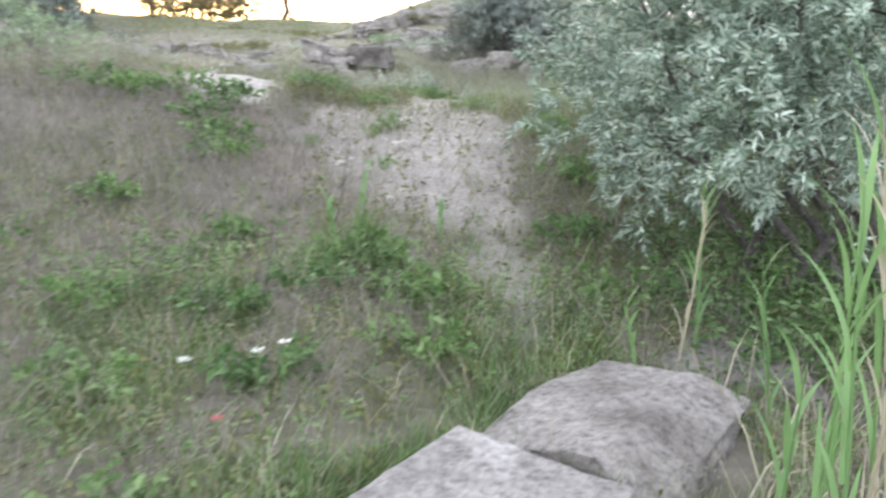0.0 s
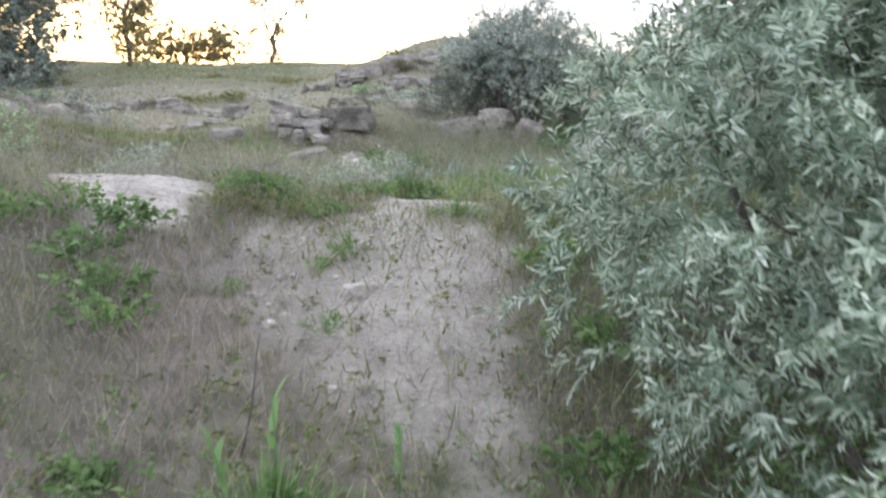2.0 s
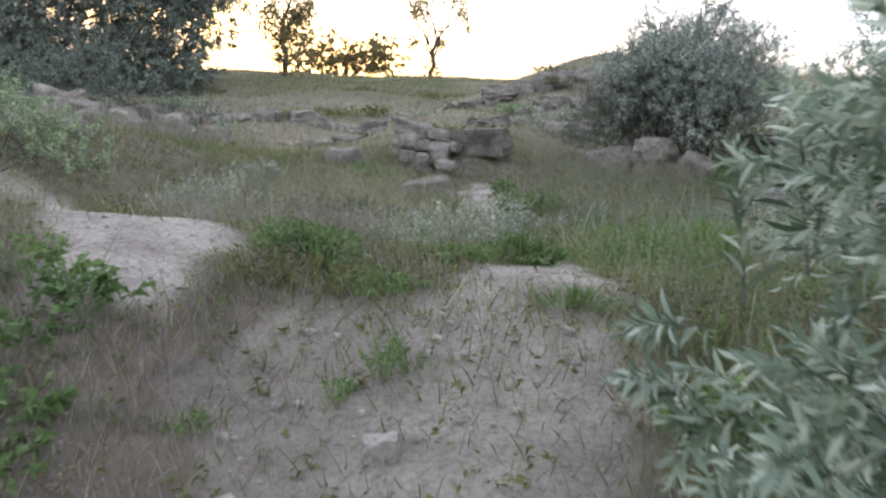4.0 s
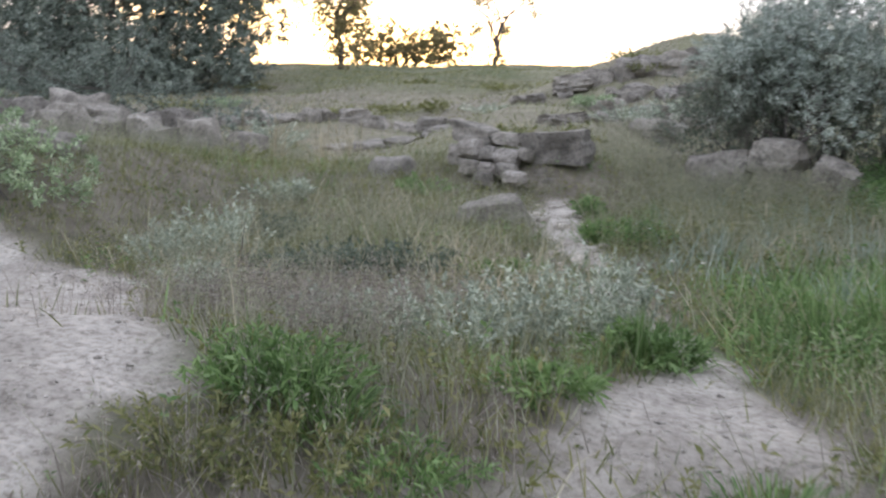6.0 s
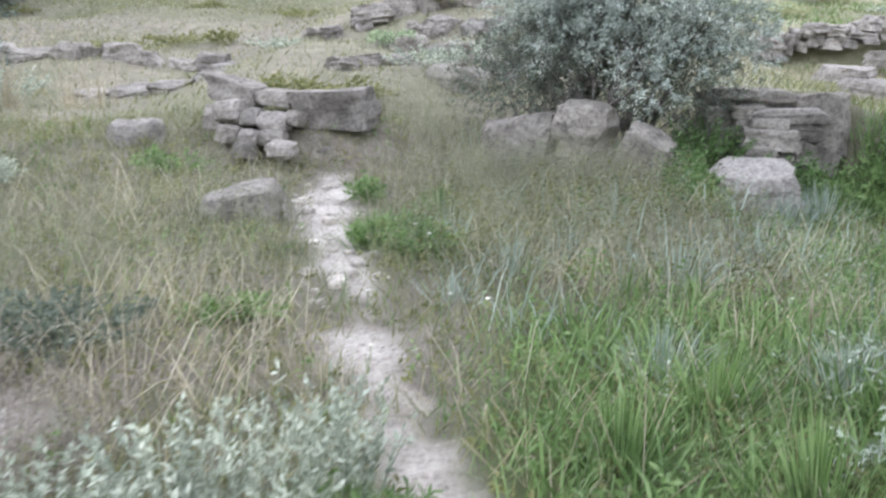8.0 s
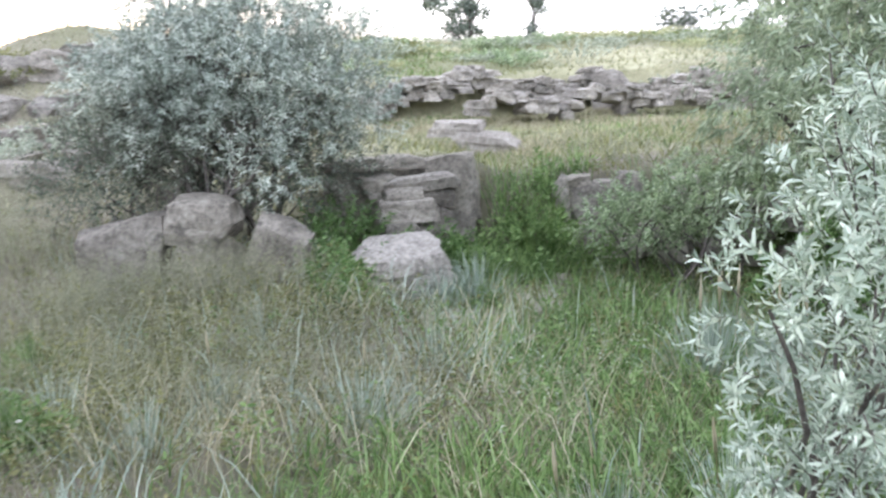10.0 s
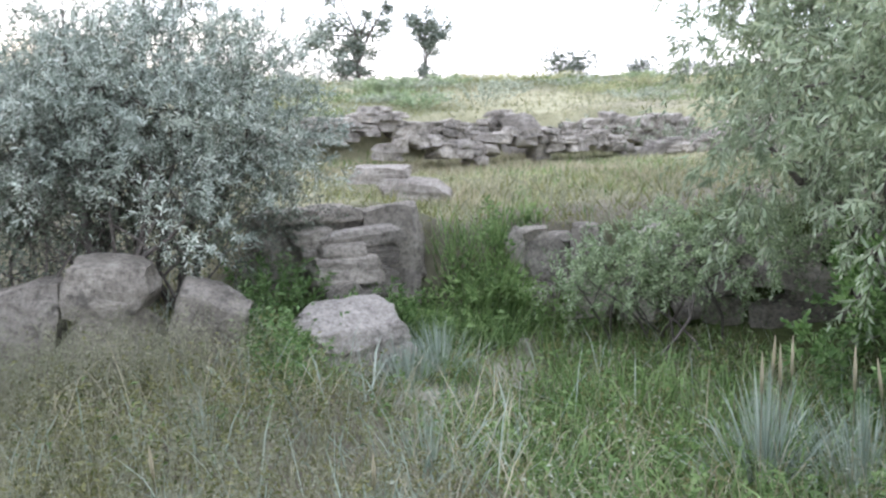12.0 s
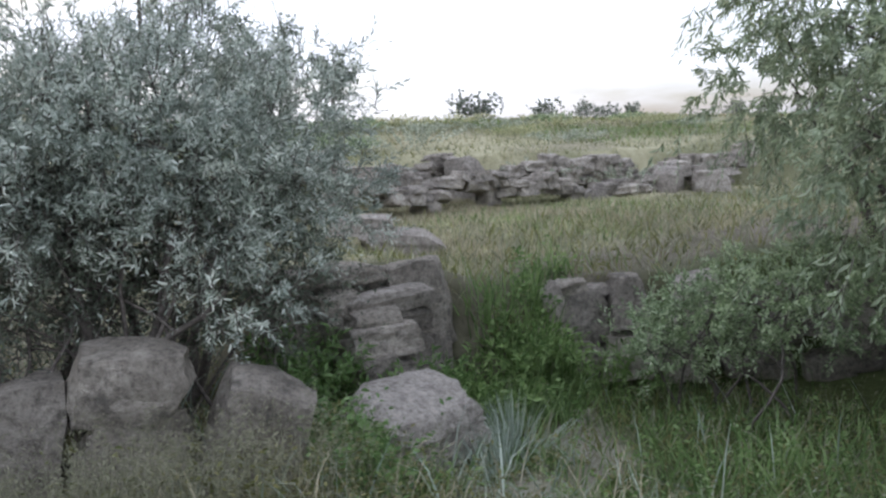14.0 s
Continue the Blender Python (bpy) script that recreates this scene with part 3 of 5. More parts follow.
# outcrops on the hillside
GROUP_L = "limestone ledges on the hillside"
rng = random.Random(9)
for k, (x, y, w, h, n) in enumerate(((0.35, 16.2, 1.0, 0.30, 4), (-0.9, 17.2, 1.2, 0.24, 4), (-0.4, 19.0, 1.6, 0.34, 5), (-0.3, 21.3, 2.6, 0.42, 7), (0.8, 18.2, 1.1, 0.3, 4),
                                     (-4.7, 19.9, 2.2, 0.36, 6), (-3.9, 17.6, 1.6, 0.2, 4), (-7.2, 20.0, 2.2, 0.35, 5), (0.5, 21.4, 2.6, 0.4, 7), (1.3, 20.2, 1.8, 0.32, 5), (-0.2, 19.9, 1.2, 0.3, 4), (-2.2, 20.6, 0.8, 0.25, 3))):
    for j in range(n):
        px = x + (j / max(n - 1, 1) - 0.5) * w + rng.uniform(-0.1, 0.1)
        py = y + rng.uniform(-0.25, 0.25)
        sx, sz = w / n * rng.uniform(1.0, 1.7), h * rng.uniform(0.7, 1.15)
        boulder((px, py, gz(px, py) + sz * rng.uniform(0.35, 0.65)), (sx, rng.uniform(0.4, 0.8), sz), rng.uniform(-25, 25), "grey weathered limestone ledge in dry grass", 200 + k * 10 + j, M_ROCK, (rng.uniform(-8, 8), rng.uniform(-8, 8)), 0.7, 0.18, GROUP_L, "rock", "rock_ledge", 8)
GROUP_R = "rocks below the dark tree"
for k, (x, y, sx, sz) in enumerate(((-4.95, 11.3, 0.7, 0.22), (-5.7, 11.6, 0.7, 0.22), (-5.75, 13.6, 0.62, 0.40), (-5.3, 13.9, 0.5, 0.34), (-5.95, 15.2, 0.8, 0.50), (-5.2, 15.0, 0.7, 0.46), (-5.5, 15.6, 0.9, 0.55), (-4.9, 15.6, 0.6, 0.45), (-5.75, 16.8, 0.8, 0.44), (-4.5, 15.3, 0.32, 0.26), (-4.7, 14.9, 0.3, 0.2), (-5.0, 14.4, 0.5, 0.36), (-4.35, 14.5, 0.46, 0.3), (-3.95, 14.9, 0.5, 0.34), (-3.6, 14.6, 0.4, 0.24), (-3.5, 15.4, 0.6, 0.34), (-4.2, 15.9, 0.7, 0.42), (-3.2, 15.0, 0.26, 0.16), (-2.9, 15.6, 0.4, 0.22), (-6.6, 14.4, 0.8, 0.5))):
    shift = float(step(12.5, 13.5, y))
    x, sx, sz = x - 2.3 * shift, sx * (1 - 0.15 * shift), sz * (1 + 0.8 * shift)
    boulder((x, y, gz(x, y) + sz * 0.85), (sx, 0.5, sz), 20 * math.sin(k * 3.1), "grey limestone block below a dark tree", 400 + k, M_ROCK, (4 * math.sin(k), 5 * math.cos(k)), 0.76, 0.13, GROUP_R, cuts=7)

boulder((0.12, 5.43, gz(0.12, 5.43) + 0.06), (0.14, 0.12, 0.10), 20, "small pale stone on the bare slope", 501, M_CLOD, (0, 0), 0.55, 0.1, cuts=5, name="stone")


# ---- plants ----
NR = np.random.RandomState


def unit(v):
    return v / np.maximum(np.linalg.norm(v, axis=-1, keepdims=True), 1e-9)


def leaf_arrays(pos, way, length, width, rs, fold=0.25, droop=0.25):
    """Lance-shaped leaves of two folded halves: base, two shoulders, tip."""
    n = len(pos)
    way = unit(way)
    side = unit(np.cross(way, unit(rs.normal(size=(n, 3)))))
    nor = np.cross(side, way)
    L, W = np.reshape(length, (-1, 1)) * np.ones((n, 1)), np.reshape(width, (-1, 1)) * np.ones((n, 1))
    a = pos
    b = pos + way * L * 0.42 + side * W * 0.5 + nor * W * fold
    c = pos + way * L * 0.42 - side * W * 0.5 + nor * W * fold
    d = pos + way * L - np.array([0, 0, 1.0]) * L * droop
    v = np.stack([a, b, d, c], 1).reshape(-1, 3)
    i = np.arange(n)[:, None] * 4
    return v, np.concatenate([i + [0, 1, 2], i + [0, 2, 3]], 1).reshape(-1, 3)


def lance_arrays(pos, way, length, width, rs, up, curl=0.25):
    """Lance-shaped leaves of four faces, flat side turned to up, bent back along their length."""
    n = len(pos)
    way = unit(way)
    side = unit(np.cross(way, up + rs.normal(size=(n, 3)) * 0.25))
    nor = np.cross(side, way)
    L, W = np.reshape(length, (-1, 1)), np.reshape(width, (-1, 1))
    b = pos + way * L * 0.34 + nor * L * 0.05
    d = pos + way * L * 0.70 + nor * L * (0.05 - curl * 0.4)
    e = pos + way * L * 0.96 + nor * L * (0.02 - curl)
    v = np.stack([pos, b + side * W * 0.5, b - side * W * 0.5, d + side * W * 0.40, d - side * W * 0.40, e], 1).reshape(-1, 3)
    i = np.arange(n)[:, None] * 6
    return v, np.concatenate([i + [0, 1, 2], i + [1, 3, 4], i + [1, 4, 2], i + [3, 5, 4]], 1).reshape(-1, 3)


def blade_arrays(pos, tip, width, rs, bend):
    """Grass blades of three triangles, from pos to pos + tip, bent over."""
    n = len(pos)
    side = rs.normal(size=(n, 3))
    side[:, 2] = 0
    side = unit(side) * np.reshape(width, (-1, 1)) * 0.5
    mid = pos + tip * 0.5 + np.array([0, 0, 1.0]) * (bend * np.linalg.norm(tip, axis=1))[:, None] * 0.3
    end = pos + tip
    v = np.stack([pos - side, pos + side, mid - side * 0.75, mid + side * 0.75, end], 1).reshape(-1, 3)
    i = np.arange(n)[:, None] * 5
    return v, np.concatenate([i + [0, 1, 3], i + [0, 3, 2], i + [2, 3, 4]], 1).reshape(-1, 3)


def tube_arrays(paths, sides=5):
    """Tapered limbs: paths of lists of (point, radius)."""
    V, F, k = [], [], 0
    for path in paths:
        pts = [np.array(p) for p, _ in path]
        for j, (p, r) in enumerate(path):
            d = unit((pts[min(j + 1, len(pts) - 1)] - pts[max(j - 1, 0)])[None])[0]
            u = unit(np.cross(d, [0.31, 0.95, 0.11])[None])[0]
            w = np.cross(d, u)
            for s in range(sides):
                a = 2 * math.pi * s / sides
                V.append(np.array(p) + r * (math.cos(a) * u + math.sin(a) * w))
        for j in range(len(path) - 1):
            for s in range(sides):
                o = k + j * sides
                F.append((o + s, o + (s + 1) % sides, o + sides + (s + 1) % sides, o + sides + s))
        k += len(path) * sides
    return np.array(V), np.array(F)


def limb(rng, a, b, r0, r1, wob=0.08, n=6):
    out = []
    off = Vector((rng.uniform(-9, 9), rng.uniform(-9, 9), 0))
    for k in range(n):
        t = k / (n - 1)
        p = Vector(a).lerp(Vector(b), t)
        p += noise.noise_vector(p * 1.7 + off) * wob * math.sin(math.pi * min(t + 0.1, 1))
        out.append((tuple(p), r0 + (r1 - r0) * t))
    return out


def shrub(name, base, lobes, label, category, seed, leaf_mat, sprigs, per, leaf_len, leaf_w, twig_len=0.3, droop=0.2, stems=7, inside=0.45, stem_r=0.03, down=0.0, group="", bark=None):
    """A shrub or tree: limbs from the base to each lobe, twigs from the lobes outward, leaves round each twig.
    lobes: (x, y, z, rx, ry, rz) of the crown's uneven masses."""
    rng, rs = random.Random(seed), NR(seed)
    root = thing(name, (base[0], base[1], base[2]), label, category, group)
    lob = np.array(lobes, float)
    paths = []
    for k in range(stems):
        l = lob[k % len(lob)]
        mid = (base[0] + rng.uniform(-0.12, 0.12) * stems ** 0.5, base[1] + rng.uniform(-0.12, 0.12) * stems ** 0.5, base[2] - 0.05)
        goal = (l[0] + rng.uniform(-0.5, 0.5) * l[3], l[1] + rng.uniform(-0.5, 0.5) * l[4], l[2] + rng.uniform(0.0, 0.5) * l[5])
        main = limb(rng, mid, goal, stem_r, stem_r * 0.3, 0.25, 8)
        paths.append(main)
        for _ in range(4):
            p, r = main[rng.randrange(3, 8)]
            l2 = lob[rng.randrange(len(lob))]
            q = Vector(p).lerp(Vector((l2[0] + rng.uniform(-0.8, 0.8) * l2[3], l2[1] + rng.uniform(-0.8, 0.8) * l2[4], l2[2] + rng.uniform(-0.6, 0.9) * l2[5])), 0.75)
            paths.append(limb(rng, p, q, r * 0.6, r * 0.2, 0.15, 6))
    vol = lob[:, 3] * lob[:, 4] * lob[:, 5]
    pick = rs.choice(len(lob), sprigs, p=(vol ** 0.67) / (vol ** 0.67).sum())
    d = unit(rs.normal(size=(sprigs, 3)))
    rad = inside + (1 - inside) * rs.uniform(size=(sprigs, 1)) ** 0.55
    wob = 0.72 + 0.56 * vnoise(d[:, 0] * 3 + pick * 5, d[:, 1] * 3 + d[:, 2] * 3, seed)[:, None]
    pos = lob[pick, :3] + d * lob[pick, 3:] * rad * wob
    keep = pos[:, 2] > ground_height(pos[:, 0], pos[:, 1]) + 0.08
    pos, d = pos[keep], d[keep]
    way = unit(d + rs.normal(size=d.shape) * 0.4 + np.array([0, 0, 0.45 - 1.3 * down]))
    tl = twig_len * rs.uniform(0.5, 1.2, size=len(pos)) * np.where(rs.uniform(size=len(pos)) < 0.15, 1.7, 1.0)
    # every twig carries two side shoots
    f0 = rs.uniform(0.3, 0.8, size=(2, len(pos)))
    side_pos = [pos + way * (tl * f0[k])[:, None] for k in range(2)]
    side_way = [unit(way + unit(rs.normal(size=way.shape)) * 0.9) for _ in range(2)]
    pos, way = np.concatenate([pos] + side_pos), np.concatenate([way] + side_way)
    tl = np.concatenate([tl, tl * rs.uniform(0.4, 0.7, len(tl)), tl * rs.uniform(0.4, 0.7, len(tl))])
    tips = pos + way * tl[:, None] - np.array([0, 0, 1.0]) * (tl * droop)[:, None]
    tv, tf = blade_arrays(pos, tips - pos, np.full(len(pos), 0.003 + 0.010 * twig_len), rs, np.full(len(pos), droop * 0.5))
    # leaves stand in a spiral round each shoot, long and spread below, short and close at the tip
    per = max(5, int(per * 0.55))
    f = (np.arange(per)[None] + rs.uniform(-0.3, 0.3, size=(len(pos), per))) / (per - 1)
    f = np.clip(0.08 + 0.92 * f, 0.02, 1.0)
    turn = 2.4 * np.arange(per)[None] + rs.uniform(0, 6.3, size=(len(pos), 1))
    axis = unit(tips - pos)
    u = unit(np.cross(axis, unit(rs.normal(size=axis.shape))))
    w = np.cross(axis, u)
    lp = (pos[:, None] + (tips - pos)[:, None] * f[..., None] + np.array([0, 0, 1.0]) * (droop * 0.15 * np.sin(f * math.pi) * tl[:, None])[..., None]).reshape(-1, 3)
    open_ = 1.15 - 0.75 * f
    lw = axis[:, None] * np.cos(open_)[..., None] + (u[:, None] * np.cos(turn)[..., None] + w[:, None] * np.sin(turn)[..., None]) * np.sin(open_)[..., None]
    lw = lw.reshape(-1, 3) + rs.normal(size=lp.shape) * 0.12 - np.array([0, 0, 1.0]) * down
    ll = leaf_len * (1.2 - 0.6 * f).ravel() * rs.uniform(0.75, 1.2, size=len(lp))
    lv, lf = lance_arrays(lp, lw, ll, ll * leaf_w, rs, np.repeat(axis, per, 0), 0.18)
    v, fq = tube_arrays(paths)
    o = Vector((base[0], base[1], base[2]))
    part("trunk", mesh_from("trunk", v - np.array(o), fq, bark or M_BARK, True), root)
    twig_ob = part("branchwork", mesh_from("branchwork", tv - np.array(o), tf, bark or M_BARK), root)
    crown = part("crown", mesh_from("crown", lv - np.array(o), lf, leaf_mat), root)
    for o_ in (twig_ob, crown):
        tagged(o_, kind="stuff")
    return root


# silver oleaster beside the worn slope
shrub("oleaster_bush", (2.35, 3.7, gz(2.35, 3.7)), ((1.7, 3.35, 1.75, 0.46, 0.5, 0.6), (1.42, 3.95, 1.85, 0.42, 0.4, 0.5), (2.3, 3.6, 2.2, 0.75, 0.9, 0.8), (1.85, 2.85, 1.40, 0.30, 0.3, 0.3), (2.6, 3.05, 1.8, 0.75, 0.75, 0.65),
      (2.0, 4.6, 1.9, 0.8, 0.7, 0.9), (3.0, 4.2, 2.3, 0.9, 0.9, 1.0), (1.5, 3.4, 1.25, 0.30, 0.35, 0.26), (2.3, 4.0, 3.0, 0.7, 0.8, 0.7), (1.8, 3.5, 2.6, 0.45, 0.5, 0.5), (1.25, 4.2, 1.35, 0.26, 0.3, 0.22), (1.1, 4.15, 1.85, 0.2, 0.22, 0.22), (1.05, 4.25, 1.55, 0.2, 0.2, 0.14), (2.5, 4.7, 3.2, 0.9, 0.7, 0.8), (1.75, 4.5, 2.75, 0.4, 0.4, 0.35)),
      "large silver-leaved oleaster bush beside the sandy slope", "bush", 1, M_SILVER, 1950, 40, 0.060, 0.19, 0.23, 0.25, 9, 0.35, 0.03, 0.12)
# silver bush above the boulders
shrub("oleaster_bush", (1.4, 13.95, gz(1.4, 13.95)), ((1.45, 13.9, 2.85, 0.62, 0.7, 0.42), (1.0, 14.0, 2.75, 0.42, 0.6, 0.42), (2.05, 13.75, 2.75, 0.42, 0.5, 0.40), (1.7, 14.0, 3.10, 0.42, 0.5, 0.32), (1.1, 14.1, 2.98, 0.36, 0.45, 0.32), (1.5, 13.35, 2.40, 0.26, 0.16, 0.14), (1.5, 13.22, 2.18, 0.16, 0.08, 0.1),
      (2.25, 13.9, 3.0, 0.3, 0.35, 0.32), (1.15, 14.0, 3.28, 0.16, 0.2, 0.22), (1.62, 14.0, 3.5, 0.13, 0.16, 0.28), (1.85, 14.0, 3.4, 0.13, 0.16, 0.2), (0.75, 14.1, 2.75, 0.3, 0.3, 0.25), (0.9, 14.2, 2.5, 0.26, 0.35, 0.22), (2.3, 13.65, 2.5, 0.22, 0.26, 0.2), (1.78, 13.25, 2.15, 0.14, 0.1, 0.12)),
      "rounded grey-green oleaster bush growing behind boulders", "bush", 2, M_SILVER_DIM, 1650, 26, 0.046, 0.19, 0.22, 0.15, 11, 0.3, 0.03)
# added dark-leaved filling: the shade inside the silver bush, put into leaf colour
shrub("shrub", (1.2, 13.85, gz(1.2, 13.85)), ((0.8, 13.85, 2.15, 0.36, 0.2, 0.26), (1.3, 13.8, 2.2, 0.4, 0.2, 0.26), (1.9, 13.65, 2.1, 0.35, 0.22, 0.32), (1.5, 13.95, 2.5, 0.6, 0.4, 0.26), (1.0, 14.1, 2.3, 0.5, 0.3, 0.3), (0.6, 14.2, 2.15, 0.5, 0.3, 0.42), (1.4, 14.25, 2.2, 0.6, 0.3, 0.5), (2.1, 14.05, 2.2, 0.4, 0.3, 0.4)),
      "dark leaves added as shade inside the bush behind boulders", "shrub", 15, M_DARKTREE, 1900, 11, 0.036, 0.26, 0.26, 0.1, 14, 0.1, 0.012)
# silver bush beside the grass, passed on the right hand
shrub("oleaster_bush", (2.35, 8.75, gz(2.35, 8.75)), ((2.17, 8.7, 2, 0.32, 0.35, 0.6), (2.47, 8.7, 2.7, 0.4, 0.4, 0.5), (1.92, 8.72, 1.65, 0.18, 0.2, 0.35), (2.72, 8.9, 2.2, 0.5, 0.5, 0.7), (1.9, 8.75, 2.2, 0.14, 0.2, 0.3)),
      "slender silver-leaved oleaster bush in fresh grass", "bush", 3, M_SILVER_PALE, 520, 26, 0.040, 0.22, 0.17, 0.1, 6, 0.25, 0.016)
# willow-leaved tree over the hollow, with low shrubs under it
shrub("oleaster_tree", (5.8, 11.7, gz(5.8, 11.7)), ((5.6, 12.1, 3.05, 0.7, 0.7, 0.5), (4.8, 11.8, 2.75, 0.45, 0.5, 0.36), (4.5, 11.95, 2.4, 0.28, 0.3, 0.3), (6.31, 11.31, 3.7, 1.0, 1.1, 0.9), (4.7, 10.9, 2.9, 0.55, 0.6, 0.5), (4.3, 11.0, 2.3, 0.3, 0.3, 0.3), (5.75, 13.2, 3.1, 0.45, 0.5, 0.35), (5.5, 10.7, 3.9, 0.8, 0.9, 0.8), (6.9, 12.1, 2.7, 0.8, 0.9, 0.8), (6.1, 11.1, 2.2, 0.9, 1.0, 0.6), (5.6, 12.8, 3.75, 0.45, 0.6, 0.45)),
      "spreading oleaster tree with drooping grey-green leaves", "tree", 4, M_WILLOW, 2100, 26, 0.078, 0.20, 0.30, 0.5, 10, 0.2, 0.05, 0.42)
shrub("shrub", (4.35, 12.6, gz(4.35, 12.6)), ((3.92, 12.85, 1.62, 0.16, 0.16, 0.14), (4.18, 12.75, 1.68, 0.22, 0.26, 0.18), (4.45, 12.5, 1.78, 0.3, 0.34, 0.22), (4.75, 12.2, 1.85, 0.4, 0.4, 0.3), (4.3, 12.9, 1.66, 0.26, 0.26, 0.2)),
      "leafy green low shrub at the edge of the hollow", "shrub", 5, M_LEAFY, 400, 24, 0.038, 0.32, 0.18, 0.1, 9, 0.2, 0.012)
shrub("shrub", (4.3, 10.6, gz(4.3, 10.6)), ((4.1, 10.8, 1.5, 0.4, 0.36, 0.3), (4.6, 10.9, 1.7, 0.5, 0.5, 0.45), (4.2, 10.1, 1.45, 0.45, 0.4, 0.34), (5.2, 10.4, 1.7, 0.7, 0.7, 0.6), (5.3, 11.3, 1.5, 0.7, 0.5, 0.5)),
      "dark green leafy shrub under an oleaster tree", "shrub", 6, M_SHRUB, 700, 20, 0.05, 0.42, 0.16, 0.1, 6, 0.2, 0.012)
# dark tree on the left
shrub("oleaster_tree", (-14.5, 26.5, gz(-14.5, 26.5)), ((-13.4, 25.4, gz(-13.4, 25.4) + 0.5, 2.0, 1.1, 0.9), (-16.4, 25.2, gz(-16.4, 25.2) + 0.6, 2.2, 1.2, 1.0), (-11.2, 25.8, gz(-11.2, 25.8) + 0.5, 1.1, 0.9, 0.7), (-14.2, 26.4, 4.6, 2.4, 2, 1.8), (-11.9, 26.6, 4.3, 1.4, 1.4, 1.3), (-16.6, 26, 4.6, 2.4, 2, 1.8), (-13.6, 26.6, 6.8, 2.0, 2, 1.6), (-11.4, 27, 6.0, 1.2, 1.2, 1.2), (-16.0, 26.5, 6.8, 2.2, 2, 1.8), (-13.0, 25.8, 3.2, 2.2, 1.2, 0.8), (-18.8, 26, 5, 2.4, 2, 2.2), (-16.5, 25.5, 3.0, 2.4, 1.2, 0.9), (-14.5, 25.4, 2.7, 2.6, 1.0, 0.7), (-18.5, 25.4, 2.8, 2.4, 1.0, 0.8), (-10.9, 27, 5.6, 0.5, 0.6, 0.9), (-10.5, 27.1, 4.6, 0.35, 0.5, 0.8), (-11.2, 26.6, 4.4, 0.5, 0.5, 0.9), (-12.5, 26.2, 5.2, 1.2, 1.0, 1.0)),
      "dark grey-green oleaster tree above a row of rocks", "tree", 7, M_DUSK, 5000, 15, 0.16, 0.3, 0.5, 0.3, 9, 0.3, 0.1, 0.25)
shrub("shrub", (-4.5, 10.1, gz(-4.5, 10.1)), ((-4.5, 10.1, 1.85, 0.4, 0.4, 0.3), (-5, 10.4, 2, 0.45, 0.45, 0.4), (-4.1, 10.3, 1.7, 0.3, 0.3, 0.25)),
      "pale green leafy shrub beside the sandy track", "shrub", 8, M_LEAFY, 220, 18, 0.05, 0.3, 0.18, 0.1, 5, 0.2, 0.012)


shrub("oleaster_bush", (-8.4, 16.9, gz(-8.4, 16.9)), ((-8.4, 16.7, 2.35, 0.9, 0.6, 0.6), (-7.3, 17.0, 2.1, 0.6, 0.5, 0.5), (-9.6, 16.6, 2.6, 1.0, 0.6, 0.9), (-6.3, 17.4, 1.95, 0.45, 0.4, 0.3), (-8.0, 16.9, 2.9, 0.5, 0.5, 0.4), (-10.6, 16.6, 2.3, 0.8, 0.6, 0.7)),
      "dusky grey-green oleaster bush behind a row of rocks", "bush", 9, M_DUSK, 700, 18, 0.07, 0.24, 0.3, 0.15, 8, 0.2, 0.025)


# trees on the skyline
def far_bush(at, height, seed, label, mat=M_FARLEAF):
    rng = random.Random(seed)
    x, y = at
    z = gz(x, y)
    lobes = [(x + rng.uniform(-0.42, 0.42) * height, y + rng.uniform(-0.4, 0.4) * height, z + height * rng.uniform(0.15, 0.7), height * rng.uniform(0.25, 0.45), height * rng.uniform(0.25, 0.4), height * rng.uniform(0.2, 0.35)) for _ in range(9)]
    return shrub("bush", (x, y, z), lobes, label, "bush", seed, mat, 130, 11, height * 0.065, 0.5, height * 0.12, 0.2, 6, 0.0, height * 0.012, 0.0, "bushes on the skyline")


